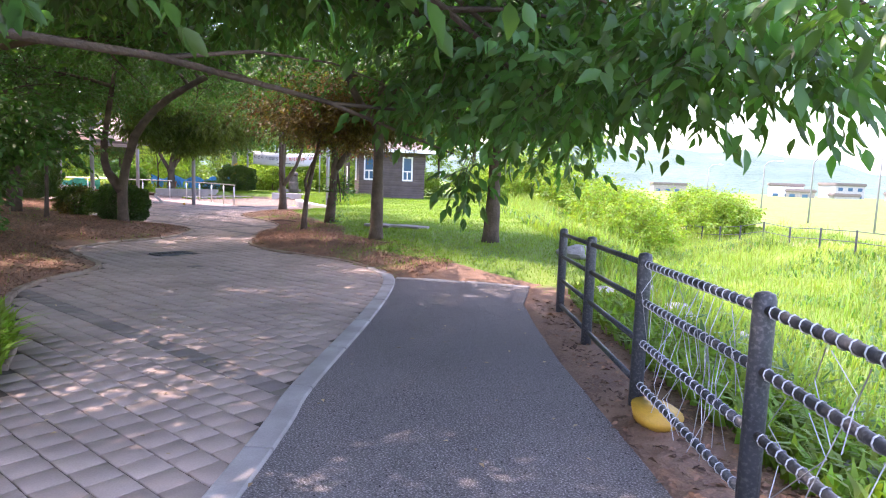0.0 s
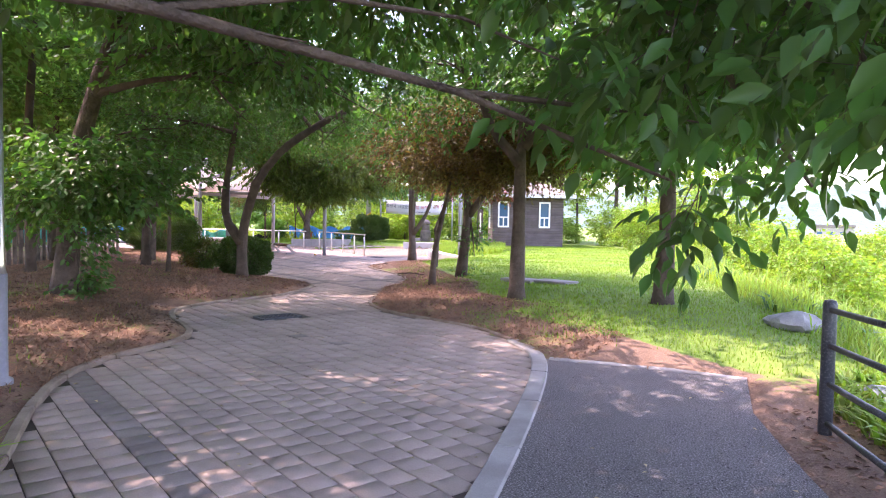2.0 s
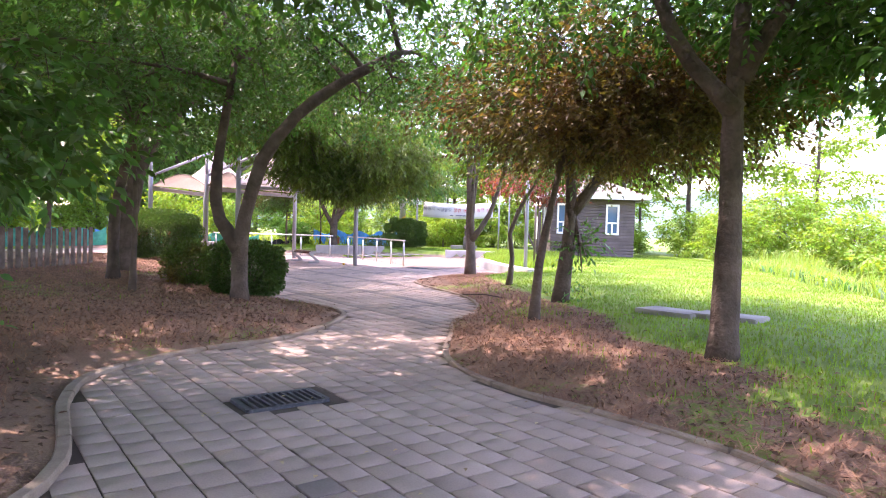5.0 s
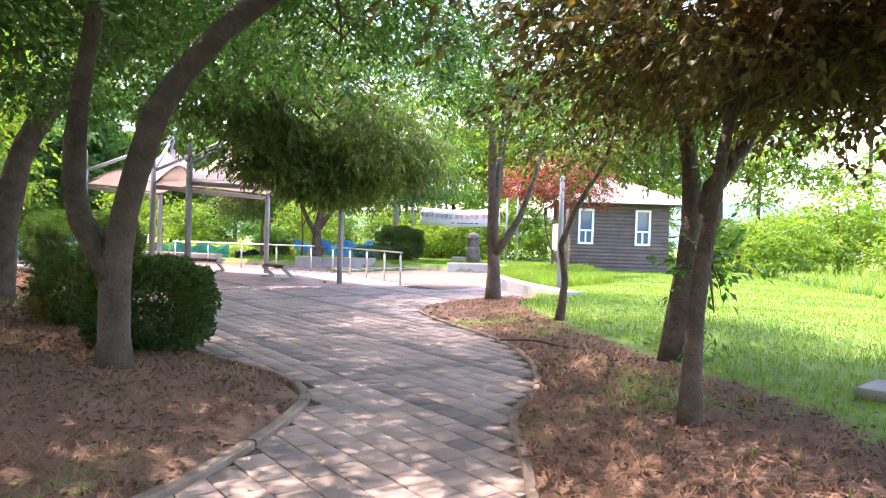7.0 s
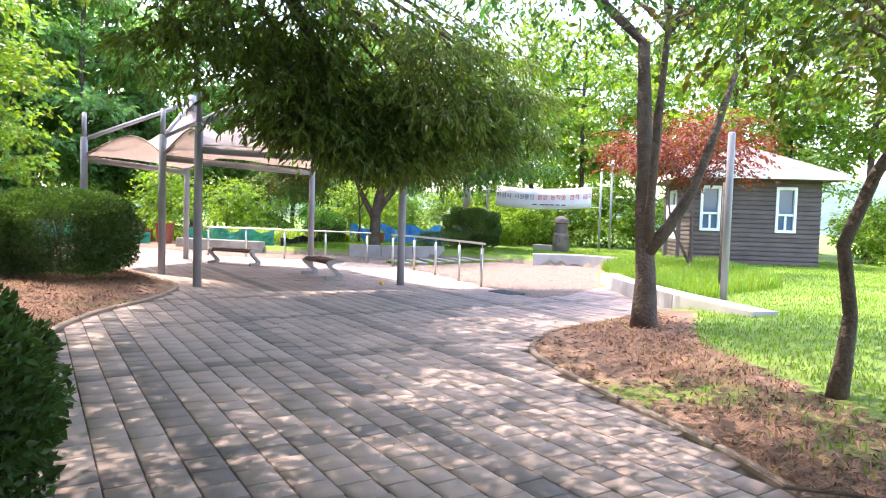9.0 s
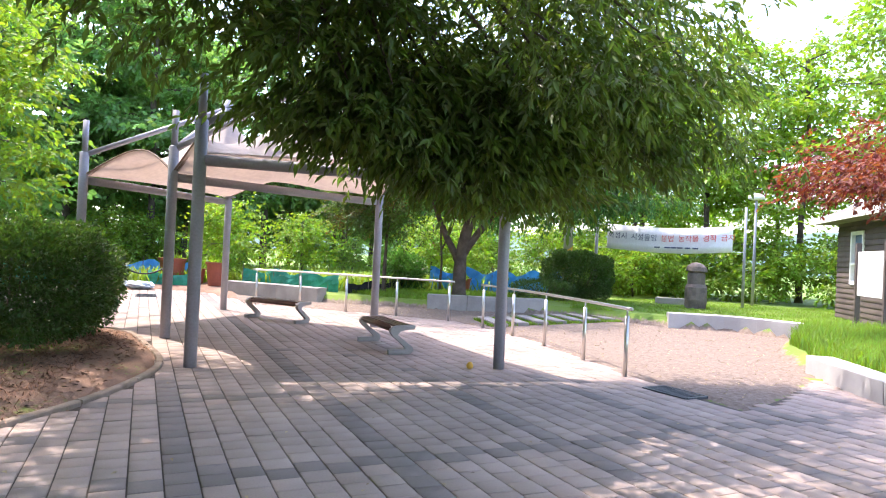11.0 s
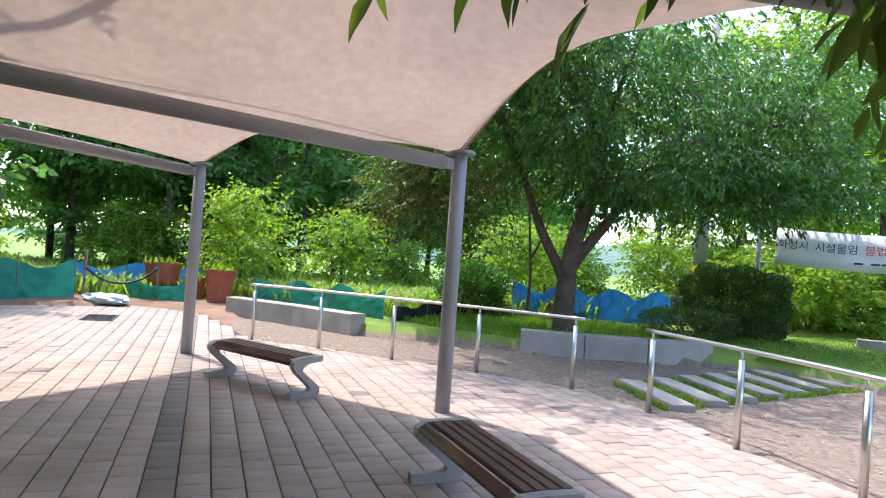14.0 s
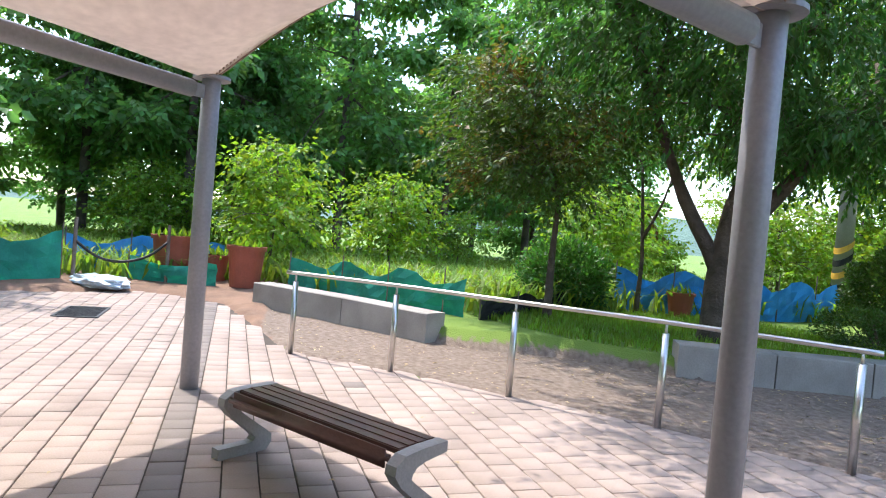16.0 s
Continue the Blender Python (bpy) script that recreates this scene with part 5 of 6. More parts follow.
blades("dead_needle_litter", "brown dead needles and leaf litter on the beds", [(-1.8, 5.3), (-5, 5.5), (-6.5, 5.4), (-9.5, 7.0), (-12.5, 9.3), (-16.5, 11), (-17, 13), (-13, 11), (-8, 9), (-2.2, 6.6)], 26000, 0.07, 0.008, LITTER, 60, lambda x, y, g, s, r: g + r.normal(size=len(x)) * 0.15 < 0.6, lean=3.4, category="leaf litter")
blades("dead_needle_litter", "brown dead needles and leaf litter on the beds", [(-0.5, -0.6), (-3, 0.2), (-5, 1.5), (-8.4, 2.2), (-9, 4.4), (-11, 5.9), (-14, 5.4), (-20, 6.0), (-25, 6.4), (-26, 3), (-14, 0), (-8, -2), (-3, -3)], 60000, 0.075, 0.008, LITTER, 61, lambda x, y, g, s, r: g + r.normal(size=len(x)) * 0.15 < 0.62, lean=3.4, category="leaf litter")


def leaf_litter(label, poly, count, seed):
    """Dry curled leaves lying flat over a bed."""
    rng = np.random.default_rng(seed)
    lo, hi = np.min(poly, 0), np.max(poly, 0)
    x, y = rng.uniform(lo[0], hi[0], count), rng.uniform(lo[1], hi[1], count)
    ok = inside(poly, x, y) & ~inside(PAVED, x, y) & ~inside(ROAD, x, y)
    x, y = x[ok], y[ok]
    h, grass, sandy = terrain(x, y)
    ok = (sandy < 0.5) & (grass + rng.normal(size=len(x)) * 0.2 < 0.75)
    x, y, h = x[ok], y[ok], h[ok]
    a = rng.uniform(0, 6.28, len(x))
    me_ = leaf_mesh("bed_leaf_litter", np.stack([x, y, h + 0.012], 1), np.stack([np.cos(a), np.sin(a), rng.normal(size=len(x)) * 0.15], 1), 0.06, 0.5, BED_LEAF, rng, False, 0.8)
    return tagged(new("bed_leaf_litter", me_), label, "leaf litter", kind="stuff")


BED_LEAF = material("dry_bed_leaf", (0.25, 0.135, 0.085), (0.12, 0.07, 0.05), 0.9, scale=2, fine=20, bump=0.0, island=0.55)
leaf_litter("dry brown leaves lying in the bed beside the lawn", [(-1.8, 5.0), (-6.5, 5.0), (-9.5, 6.6), (-17.5, 10.5), (-17.6, 13.4), (-13, 11.3), (-8, 9.2), (-2.2, 6.8)], 16000, 66)
leaf_litter("dry brown leaves along the foot of the fence", [(0.1, 5.5), (4.5, 0.9), (5.2, 1.3), (0.9, 5.9)], 5000, 65)
leaf_litter("dry brown leaves lying in the shady bed", [(0.5, -1.5), (-3, 0.6), (-5, 2), (-8.6, 2.4), (-9, 4.6), (-11, 6.2), (-14, 5.6), (-20, 6.4), (-25, 6.8), (-26, 3), (-14, -1), (-8, -3), (-1, -4)], 42000, 67)
blades("tall_reeds", "clumps of taller pale reeds on the stream bank", VALLEY, 26000, 0.75, 0.02, REED, 68, lambda x, y, g, s, r: (x > -26) & (wobble(x, y, 1.1, 5.0) > 0.35) & ((x - F0[0]) * FN[0] + (y - F0[1]) * FN[1] > 2.5), lean=0.6)
blades("bank_weeds", "broad leaved dark green weeds on the stream bank", VALLEY, 22000, 0.28, 0.07, LEAF, 69, lambda x, y, g, s, r: (x > -20) & (wobble(x, y, 0.7, 2.0) > -0.1), lean=1.2)


# ---- clutter of the field edge ----
def net(line, h, mat, label, seed, category="net fence"):
    """A sagging strip of netting on thin stakes."""
    rng = np.random.default_rng(seed)
    root = tagged(new("net_fence"), label, category)
    pts = smooth_line([(x, y, 0) for x, y in line], 0.18)
    bm = bmesh.new()
    rows = []
    for i, p in enumerate(pts):
        z0 = ground_height(p.x, p.y)
        top = h * (0.86 + 0.14 * math.cos(i * 0.9)) + rng.normal() * 0.02
        rows.append([bm.verts.new((p.x + rng.normal() * 0.015 + 0.04 * math.sin(i * 1.3 + k), p.y + rng.normal() * 0.015, z0 + top * k / 4 - 0.02)) for k in range(5)])
        if i % 6 == 0:
            part("stake", tube(bmesh.new(), [(p.x, p.y, z0 - 0.1), (p.x, p.y, z0 + h * 1.12)], [0.012, 0.012], 6), BARK_PALE, root)
    for a, b in zip(rows, rows[1:]):
        for k in range(4):
            bm.faces.new((a[k], b[k], b[k + 1], a[k + 1]))
    part("netting", bm, mat, root).modifiers.new("thickness", "SOLIDIFY").thickness = 0.002


net([(-36.0, 4.6), (-35.0, 3.4), (-34.6, 1.6), (-33.0, -0.2)], 0.85, NET_GREEN, "green plastic net fence round the vegetable plot", 71)
net([(-36.2, 8.4), (-35.5, 9.2), (-34.4, 10.0), (-33.2, 11.0)], 0.62, NET_GREEN, "green plastic net fence behind the sitting wall", 72)
net([(-37.4, 4.2), (-38.0, 5.6), (-38.2, 7.0)], 0.7, NET_BLUE, "blue tarpaulin fence in the vegetable plot", 73)
net([(-35.4, 14.6), (-34.9, 16.2), (-34.9, 18.2), (-35.4, 19.8)], 0.85, NET_BLUE, "blue tarpaulin fence behind the tree", 74)
net([(-33.0, 11.2), (-34.2, 12.6), (-35.2, 14.0)], 0.34, BLACK_CLOTH, "black ground cloth edge beside the field", 75)


def pot(at, r, h):
    root = thing("plant_pot", (*at, ground_height(*at) - 0.01), "large reddish brown plastic plant pot", "plant pot", "pots at the field edge")
    part("pot_body", tube(bmesh.new(), [(0, 0, 0), (0, 0, h * 0.9), (0, 0, h * 0.9), (0, 0, h), (0, 0, h), (0, 0, h - 0.06)], [r * 0.78, r * 0.97, r * 1.06, r * 1.08, r * 0.95, r * 0.93], 24), POT, root, smooth=False)
    part("soil", tube(bmesh.new(), [(0, 0, h - 0.08), (0, 0, h - 0.055)], [r * 0.92, r * 0.92], 20), JOINT, root, "dark potting soil")
    rng = np.random.default_rng(int(at[0] * -10))
    p = np.array((0, 0, h - 0.05)) + rng.normal(size=(40, 3)) * np.array((r * 0.4, r * 0.4, 0.02))
    w = rng.normal(size=(40, 3)) * 0.6 + np.array((0, 0, 1.0))
    ob = new("seedling_growth", leaf_mesh("seedling_growth", p, w, 0.2, 0.3, LEAF_LIGHT, rng, False, 0.2))
    tagged(ob, kind="stuff").parent = root


pot((-34.7, 15.6), 0.25, 0.45)
pot((-36.3, 7.6), 0.34, 0.76)
pot((-37.2, 6.2), 0.42, 0.80)
pot((-36.9, 7.0), 0.24, 0.5)
net([(-36.7, 5.5), (-36.5, 6.1), (-36.3, 6.6), (-36.2, 7.1)], 0.45, NET_GREEN, "crumpled green net sheet round the pots", 76)
bm = bmesh.new()
bmesh.ops.create_icosphere(bm, subdivisions=3, radius=1)
for v in bm.verts:
    v.co = Vector((v.co.x * 0.55, v.co.y * 0.32, v.co.z * 0.12)) * (1 + 0.35 * noise.noise(v.co * 3.3))
bag = tagged(part("plastic_sack", bm, PLASTIC_WHITE), "crumpled blue and white plastic sack on the ground", "plastic sack")
bag.matrix_world = pose(-35.8, 5.3, ground_height(-35.8, 5.3) + 0.07, 0, 0, 60)

hose = [Vector((-36.15, 4.75, 0.78)), Vector((-36.2, 5.1, 0.52)), Vector((-36.3, 5.5, 0.45)), Vector((-36.4, 5.9, 0.58)), Vector((-36.5, 6.2, 0.85))]
tagged(part("black_hose", tube(bmesh.new(), smooth_line(hose, 0.1), [0.025] * len(smooth_line(hose, 0.1)), 8), BLACK, smooth=True), "black rubber hose slung between two stakes", "hose")
for x, y in ((-36.15, 4.75), (-36.5, 6.2)):
    z = ground_height(x, y)
    tagged(part("wooden_stake", tube(bmesh.new(), [(x, y, z - 0.1), (x, y, z + 1.05)], [0.035, 0.03], 8), BARK_PALE), "weathered wooden stake at the field edge", "stake", "stakes at the field edge")

# utility pole, lamp
pole = thing("utility_pole", (-36.0, 20.4, ground_height(-36.0, 20.4)), "concrete utility pole with yellow and black warning stripes", "utility pole")
part("shaft", tube(bmesh.new(), [(0, 0, -0.2), (0, 0, 9.0)], [0.19, 0.13], 18), CONCRETE, pole, smooth=True)
for k in range(5):
    bm = bmesh.new()
    ring = []
    for j in range(25):
        a = 2 * math.pi * j / 24
        z = 0.5 + k * 0.28 + 0.14 * math.sin(a)
        ring.append([bm.verts.new((0.194 * math.cos(a), 0.194 * math.sin(a), z + dz)) for dz in (0, 0.14)])
        if j:
            bm.faces.new((ring[-2][0], ring[-1][0], ring[-1][1], ring[-2][1]))
    part("stripe", bm, BLACK if k % 2 else YELLOW, pole)
lamp = thing("street_lamp", (-31.0, 24.6, ground_height(-31.0, 24.6)), "slender grey park lamp on the lawn", "street lamp")
part("pole", tube(bmesh.new(), [(0, 0, -0.1), (0, 0, 3.6)], [0.05, 0.04], 12), STEEL_GREY, lamp, smooth=True)
part("lamp_head", tube(bmesh.new(), [(0, 0, 3.55), (0, 0, 3.6), (0, 0, 3.72), (0, 0, 3.78)], [0.06, 0.26, 0.24, 0.05], 18), WHITE, lamp, "pale round lamp head", smooth=True)

for x, y, h, r, mat, lab in ((-16.75, 14.3, 2.7, 0.055, STEEL_GREY, "plain grey steel pole on the lawn edge"), (-17.9, 15.6, 2.0, 0.035, BARK_PALE, "thin wooden stake on the lawn")):
    z = ground_height(x, y)
    tagged(part("marker_pole", tube(bmesh.new(), [(x, y, z - 0.1), (x, y, z + h - 0.02), (x, y, z + h)], [r, r, r * 0.7], 12), mat, smooth=True), lab, "pole")

silver_pole = thing("lamp_pole", (-3.45, 0.13, ground_height(-3.45, 0.13)), "slim silver steel lamp pole with a wider foot in the bed", "lamp pole")
part("shaft", tube(bmesh.new(), [(0, 0, 0.9), (0, 0, 1.0), (0, 0, 4.4)], [0.062, 0.045, 0.04], 14), STAINLESS, silver_pole, smooth=True)
part("foot", tube(bmesh.new(), [(0, 0, -0.1), (0, 0, 0.03), (0, 0, 0.05), (0, 0, 0.92)], [0.10, 0.10, 0.064, 0.064], 14), STEEL_GREY, silver_pole, smooth=True)

# ---- things beside the asphalt path ----
bm = bmesh.new()
tube(bm, [(0, 0, 0), (0, 0, 0.10), (0, 0, 0.115), (0, 0, 0.10), (0, 0, 0.02)], [0.17, 0.21, 0.20, 0.19, 0.15], 20)
basin = tagged(part("plastic_basin", bm, YELLOW, smooth=True), "yellow plastic basin lying under the fence", "basin")
basin.matrix_world = pose(3.22, 2.62, ground_height(3.22, 2.62) + 0.02, 8, 10, 30) @ Matrix.Scale(0.8, 4)
rock_protos = []
for k in range(4):
    bm = bmesh.new()
    bmesh.ops.create_icosphere(bm, subdivisions=3, radius=1)
    for v in bm.verts:
        v.co = Vector((v.co.x, v.co.y * 0.8, v.co.z * 0.5)) * (1 + 0.4 * noise.noise(v.co * 1.4 + Vector((k * 7, 0, 0))) + 0.1 * noise.noise(v.co * 5))
    rock_protos.append(bm)
rock_meshes = []
for bm in rock_protos:
    me = bpy.data.meshes.new("boulder")
    bm.to_mesh(me)
    bm.free()
    me.materials.append(ROCK)
    rock_meshes.append(me)
for k in range(34):
    a, s = rnd.uniform(-9, 5), rnd.uniform(0.7, 5.5)
    p = F0 + FD * a + FN * s
    r = rnd.uniform(0.15, 0.5) * (0.7 + 0.12 * s)
    ob = tagged(new("boulder", rock_meshes[k % 4]), "grey weathered boulder on the stream bank", "boulder", "boulders of the stream bank")
    ob.matrix_world = pose(p[0], p[1], ground_height(p[0], p[1]) + 0.05 * r, 0, 0, rnd.uniform(0, 360)) @ Matrix.Diagonal((r, r, r, 1))

# far bank: dirt track with a post fence, a sign, far houses and hills
bank_fence = tagged(new("bank_fence"), "dark post fence along the far bank track", "fence")
FAR = 14.7
prev = None
for k in range(26):
    p = F0 + FD * (-18 + 2.1 * k) + FN * FAR
    z = ground_height(*p)
    part("post", tube(bmesh.new(), [(p[0], p[1], z - 0.1), (p[0], p[1], z + 0.95)], [0.04, 0.04], 8), STEEL_DARK, bank_fence)
    if prev:
        for dz in (0.9, 0.5):
            part("rail", tube(bmesh.new(), [(prev[0], prev[1], prev[2] + dz), (p[0], p[1], z + dz)], [0.016, 0.016], 6), STEEL_DARK, bank_fence)
    prev = (p[0], p[1], z)
bm = bmesh.new()
rows = []
for k in range(60):
    r = []
    for s in (15.0, 15.9, 16.8, 17.6):
        p = F0 + FD * (-24 + 1.4 * k) + FN * (s + 0.15 * math.sin(k * 0.6))
        r.append(bm.verts.new((p[0], p[1], ground_height(*p) + 0.03)))
    rows.append(r)
for a, b in zip(rows, rows[1:]):
    for k in range(3):
        bm.faces.new((a[k], b[k], b[k + 1], a[k + 1]))
bmesh.ops.recalc_face_normals(bm, faces=bm.faces[:])
DIRT = material("dirt_track", (0.42, 0.33, 0.25), (0.34, 0.24, 0.17), 0.95, scale=0.8, fine=20)
tagged(part("dirt_track", bm, DIRT), "pale dirt track on the far stream bank", "track", kind="structure")
sp = F0 + FD * 6.0 + FN * 18.6
sign = thing("road_sign", (sp[0], sp[1], ground_height(*sp)), "small round white road sign on a thin post", "road sign", turn=-40)
part("post", tube(bmesh.new(), [(0, 0, -0.1), (0, 0, 2.0)], [0.03, 0.03], 8), STEEL_GREY, sign)
bm = tube(bmesh.new(), [(0, -0.04, 2.1), (0, -0.055, 2.1)], [0.27, 0.27], 24)
part("disc", bm, WHITE, sign)

for k, (x, y, w, d_, h) in enumerate(((-66, 256, 9, 8, 6), (-73, 262, 11, 9, 8), (-55, 268, 8, 7, 5), (-125, 275, 14, 10, 7), (-28, 295, 10, 9, 6), (-61, 290, 12, 10, 9), (-38, 270, 7, 7, 6))):
    house = thing("far_house", (x, y, -5.0), "distant pale building at the foot of the hills", "building", "far houses", 14 + 7 * k)
    part("wall", box(bmesh.new(), (0, 0, h / 2), (w, d_, h)), (CONCRETE, BANNER_CLOTH, GRANITE)[k % 3], house)
    part("roof", box(bmesh.new(), (0, 0, h + 0.6), (w + 1, d_ + 1, 1.2), None, 0.3), SHINGLE, house)
    for i in range(int(w / 4)):
        for z in range(int(h / 3)):
            part("window", box(bmesh.new(), (-w / 2 + 2 + i * 4, -d_ / 2 - 0.02, 1.7 + z * 3), (1.8, 0.1, 1.3)), GLASS, house)
far_lamp = thing("far_street_lamp", (-9.0, 52.0, -1.0), "thin pale street lamp on the far bank road", "street lamp", "far street lamps")
part("pole", tube(bmesh.new(), [(0, 0, -0.2), (0, 0, 4.6), (0.3, 0, 5.0), (1.0, 0, 5.1)], [0.07, 0.05, 0.045, 0.04], 8), STEEL_GREY, far_lamp, smooth=True)
part("lamp_head", box(bmesh.new(), (1.2, 0, 5.08), (0.5, 0.18, 0.1), None, 0.02), WHITE, far_lamp)
for x, y in ((-15.0, 60.0), (-3.5, 45.0), (-24.0, 70.0)):
    copy_thing(far_lamp, pose(x, y, -1.0, 0, 0, 20))
bm = bmesh.new()
rows = []
for i in range(241):
    a = 2 * math.pi * i / 240
    r = []
    for k, (dist, hh) in enumerate(((330, -2), (400, 0.55), (470, 1.0), (560, -0.2))):
        hill = 0.72 * (26 + 12 * math.sin(a * 3 + 1) + 8 * math.sin(a * 7) + 4 * math.sin(a * 17 + 2) + 2.0 * math.sin(a * 61))
        r.append(bm.verts.new((-14 + dist * math.cos(a), 10 + dist * math.sin(a), hh * hill if hh > 0 else -3)))
    rows.append(r)
for a, b in zip(rows, rows[1:]):
    for k in range(3):
        bm.faces.new((a[k], b[k], b[k + 1], a[k + 1]))
bmesh.ops.recalc_face_normals(bm, faces=bm.faces[:])
tagged(part("backdrop", bm, HILL, smooth=True), "low wooded hills on the horizon", "hills", kind="structure")

# old wooden fence in the wood
wf = thing("plank_fence", (0, 0, 0), "low weathered wooden plank fence at the edge of the wood", "fence")
wf.matrix_world = Matrix.Identity(4)
for k in range(26):
    x, y = -15.6 - 0.16 * k, -0.2 + 0.13 * k
    z = ground_height(x, y)
    part("plank", box(bmesh.new(), (x, y, z + 0.42), (0.13, 0.022, 0.9 + 0.04 * math.sin(k * 2.3)), Matrix.Rotation(radians(141), 4, "Z"), 0.004), BARK_PALE, wf)

# stepping slabs in the grass beside the yard
for k in range(7):
    c = Vector((-27.2, 13.35, 0)).lerp(Vector((-28.6, 17.0, 0)), k / 6.0)
    slab = tagged(part("stepping_slab", box(bmesh.new(), (0, 0, 0), (1.5, 0.3, 0.08), None, 0.01), CONCRETE), "worn concrete slab set in the grass strip", "paving slab", "stepping slabs")
    slab.matrix_world = pose(c.x, c.y, 0.045, 0, 0, -8)
strip = [(-27.95, 13.2), (-26.45, 13.0), (-27.8, 17.2), (-29.4, 17.2)]
blades("strip_grass", "green grass between the stepping slabs", strip, 20000, 0.07, 0.014, GRASS, 62)

# concrete cover slabs in the lawn, a branch and fallen leaves
for x, y, t in ((-7.7, 9.6, 8), (-7.0, 9.9, 14)):
    slab = tagged(part("cover_slab", box(bmesh.new(), (0, 0, 0), (0.85, 0.55, 0.08), None, 0.012), CONCRETE), "weathered concrete cover slab in the lawn", "paving slab", "cover slabs")
    slab.matrix_world = pose(x, y, ground_height(x, y) + 0.03, 0, 0, t)
bm = tube(bmesh.new(), smooth_line([(0, 0, 0), (0.4, 0.1, 0.03), (0.9, 0.02, 0.02), (1.3, 0.15, 0.0)], 0.1), [0.012] * len(smooth_line([(0, 0, 0), (0.4, 0.1, 0.03), (0.9, 0.02, 0.02), (1.3, 0.15, 0.0)], 0.1)), 6)
tw = tagged(part("fallen_branch", bm, BARK), "thin fallen branch at the bed's edge", "branch")
tw.matrix_world = pose(-11.9, 8.85, 0.09, 0, 0, 20)
rng = np.random.default_rng(90)
lx, ly = rng.uniform(-30, 4, 2600), rng.uniform(-2, 13, 2600)
ok = inside(PAVED, lx, ly) | inside(ROAD, lx, ly)
ok &= rng.uniform(size=len(lx)) < np.where(lx > -19, 0.6, 0.15)
p = np.stack([lx[ok], ly[ok], np.full(ok.sum(), 0.012)], 1)
a = rng.uniform(0, 6.28, len(p))
FALLEN = material("fallen_leaf", (0.42, 0.34, 0.20), (0.30, 0.20, 0.10), 0.8, scale=3, island=0.5)
sx, sy = rng.uniform(-35, -19, 5000), rng.uniform(8, 20, 5000)
ok = inside(SAND, sx, sy)
sp_ = np.stack([sx[ok], sy[ok], terrain(sx[ok], sy[ok])[0] + 0.01], 1)
p = np.concatenate([p, sp_])
a = rng.uniform(0, 6.28, len(p))
tagged(new("fallen_leaves", leaf_mesh("fallen_leaves", p, np.stack([np.cos(a), np.sin(a), 0 * a], 1), 0.045, 0.5, FALLEN, rng, False, 0.97)), "dry fallen leaves scattered on the paving", "leaf litter", kind="stuff")
CHIP = material("asphalt_chip", (0.17, 0.155, 0.15), (0.10, 0.09, 0.09), 0.85, scale=20, fine=60, bump=0.0, island=0.75)
cx, cy = rng.uniform(-2.3, 6.5, 90000), rng.uniform(-2.5, 6.3, 90000)
ok = inside(ROAD, cx, cy) & (edge_distance(KERB_LINE, cx, cy, False) > 0.11)
cp = np.stack([cx[ok], cy[ok], np.full(ok.sum(), 0.003)], 1)
a = rng.uniform(0, 6.28, len(cp))
tagged(new("asphalt_chips", leaf_mesh("asphalt_chips", cp, np.stack([np.cos(a), np.sin(a), 0 * a], 1), 0.015, 0.8, CHIP, rng, False, 0.9)), "worn stone chips in the asphalt", "asphalt chips", kind="stuff")
bm = bmesh.new()
bmesh.ops.create_icosphere(bm, subdivisions=3, radius=0.045)
for v in bm.verts:
    v.co.z *= 0.9 + 0.35 * (v.co.z > 0) * v.co.z / 0.045
fruit = tagged(part("fallen_fruit", bm, YELLOW, smooth=True), "small yellow fruit lying on the paving", "fruit")
fruit.location = (-21.85, 10.65, 0.045)

# ---- paving blocks ----
TILE, TURN5 = 0.203, radians(5.3)
tc, ts = math.cos(TURN5), math.sin(TURN5)
rng = np.random.default_rng(99)
ui, vi = np.meshgrid(np.arange(-190, 60), np.arange(-45, 125))
ui, vi = ui.ravel(), vi.ravel()
stagger = rng.uniform(0, 1, 400)
u, v = (ui + np.where(vi % 2 == 0, 0.0, 0.5) + stagger[vi + 60] * 0.12) * TILE, vi * TILE + 0.05
tx, ty = u * tc - v * ts, u * ts + v * tc
near_plan = (tx > -36.5) & (tx < 8) & (ty > -9) & (ty < 16.5)
ui, vi, tx, ty = ui[near_plan], vi[near_plan], tx[near_plan], ty[near_plan]
inpoly = inside(PAVED, tx, ty)
clear = edge_distance(PAVED, tx, ty) > 0.03
beside_yard = edge_distance(RAIL_LINE, tx, ty, False) < 0.11     # blocks that run on under the gravel
ok = ((inpoly & clear) | beside_yard) & ~((np.abs(tx + 6.45) < 0.25) & (np.abs(ty - 3.6) < 0.36))
ui, vi, tx, ty = ui[ok], vi[ok], tx[ok], ty[ok]
cross = np.abs((ui * TILE + 12.9 + 1.17) % 2.34 - 1.17) < 0.101
dark = (vi == 51) | (((vi - 51) % 7 == 0) & (tx > -21.5) & (tx < -9)) | (cross & (tx < -10.5) & (tx > -21.0)) | ((vi == 5) & (tx > -9))
dark |= (rng.uniform(size=len(tx)) < 0.012)
tz = rng.normal(size=len(tx)) * 0.0018
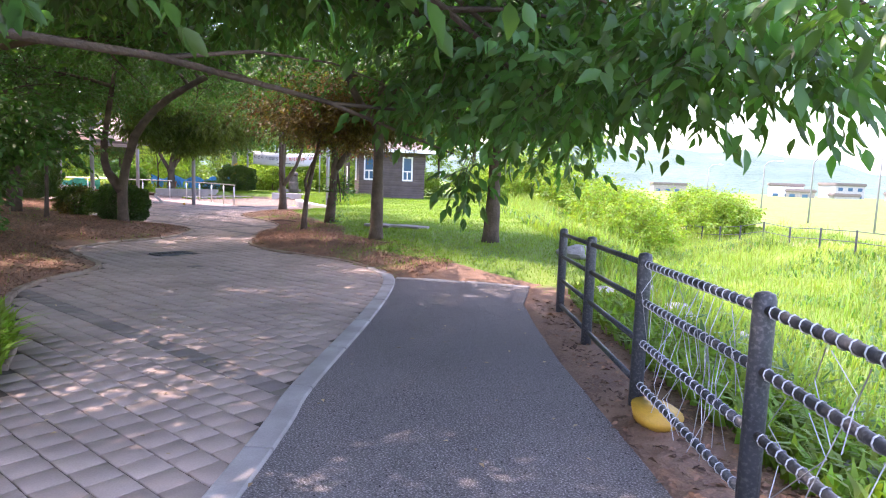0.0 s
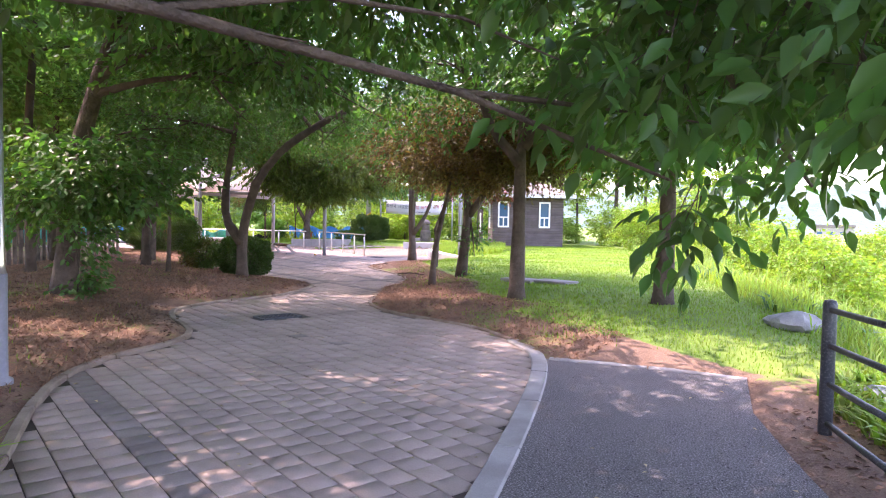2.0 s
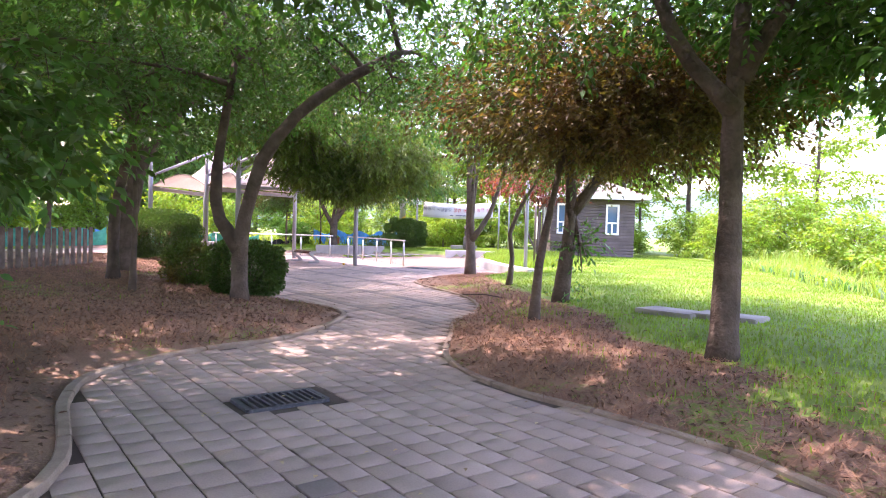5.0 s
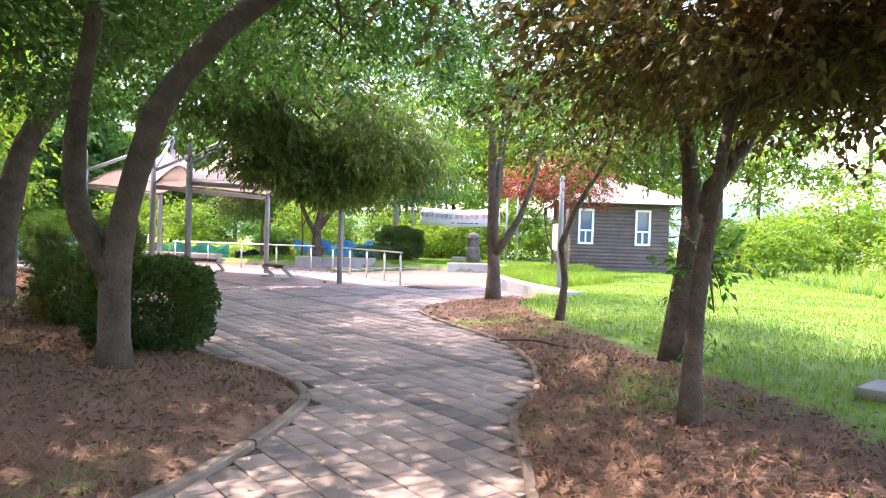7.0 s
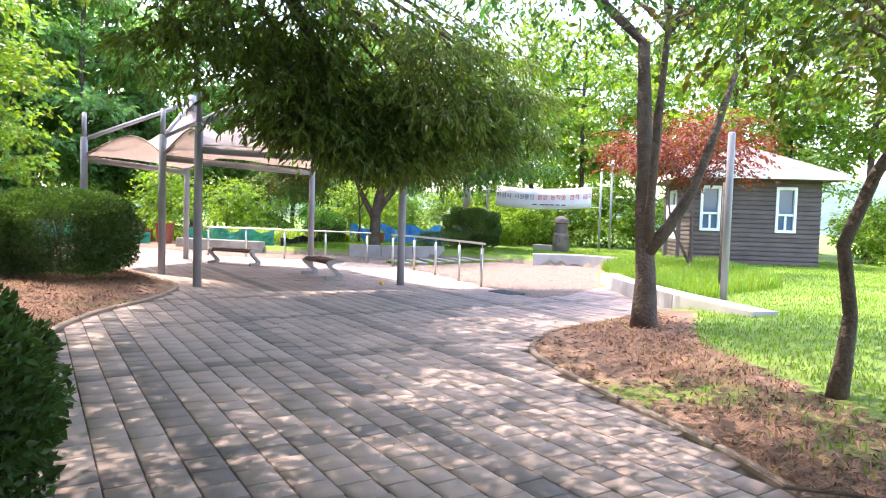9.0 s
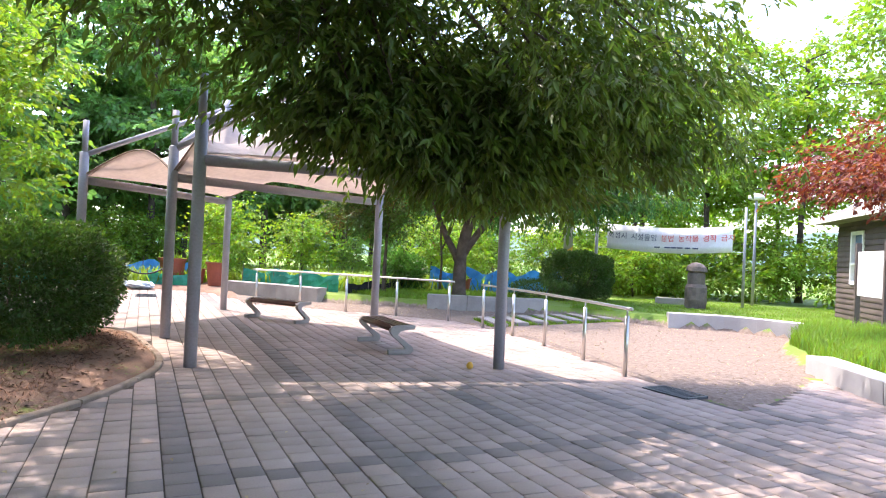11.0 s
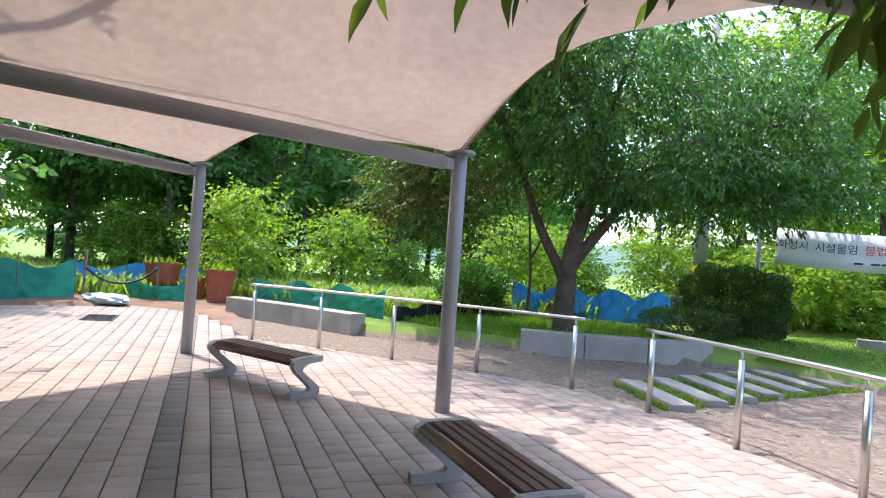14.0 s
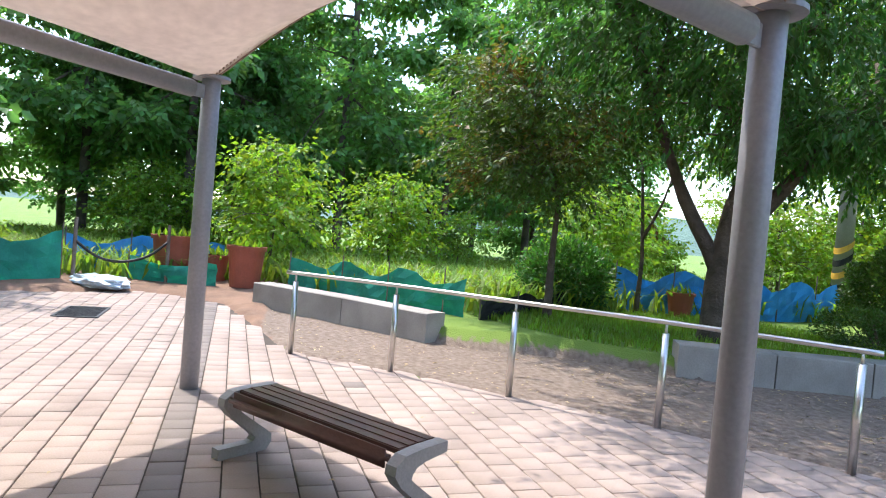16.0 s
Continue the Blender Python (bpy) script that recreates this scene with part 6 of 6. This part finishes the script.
tilt = rng.normal(size=(len(tx), 2)) * 0.003
half_u, half_v, ch, dep = TILE / 2 - 0.0036, TILE / 2 - 0.0052, 0.0035, 0.02     # wide joints along the rows, tighter ones across


def tile_corners():
    ring = [(-1, -1), (1, -1), (1, 1), (-1, 1)]
    low, mid = ([(a * half_u, b * half_v, z) for a, b in ring] for z in (-dep, -ch))
    return np.array(low + mid + [(a * (half_u - ch), b * (half_v - ch), 0) for a, b in ring])


TILE_FACES = np.array([(0, 1, 5, 4), (1, 2, 6, 5), (2, 3, 7, 6), (3, 0, 4, 7), (4, 5, 9, 8), (5, 6, 10, 9), (6, 7, 11, 10), (7, 4, 8, 11), (8, 9, 10, 11)])
corner = tile_corners()
one = {d_: mesh_arrays("paver", corner, TILE_FACES, PAVER_DARK if d_ else PAVER) for d_ in (False, True)}
# the stretch of yard before the benches is laid block by block
single = (tx > -27.9) & (tx < -25.4) & (ty > 6.4) & (ty < 11.6)
single &= np.cumsum(single) <= 300
for x, y, z, d_ in zip(tx[single], ty[single], tz[single], dark[single]):
    ob = new("paver", one[bool(d_)])
    ob.parent = pavement
    ob.matrix_basis = pose(x, y, z, 0, 0, 5.3)
for d_ in (False, True):
    m_ = ~single & (dark == d_)
    k_ = int(m_.sum())
    c = np.repeat(corner[None], k_, 0).astype(float)
    c[:, :, 2] += tz[m_][:, None] + c[:, :, 0] * tilt[m_][:, :1] + c[:, :, 1] * tilt[m_][:, 1:]
    X = c[:, :, 0] * tc - c[:, :, 1] * ts + tx[m_][:, None]
    Y = c[:, :, 0] * ts + c[:, :, 1] * tc + ty[m_][:, None]
    V = np.stack([X, Y, c[:, :, 2]], 2).reshape(-1, 3)
    Fc = (TILE_FACES[None] + (np.arange(k_) * 12)[:, None, None]).reshape(-1, 4)
    ob = new("paver_field_dark" if d_ else "paver_field", mesh_arrays("paver_field", V, Fc, PAVER_DARK if d_ else PAVER))
    ob.parent = pavement
    tagged(ob, "dark band of paving blocks" if d_ else "grey concrete paving blocks", kind="stuff")
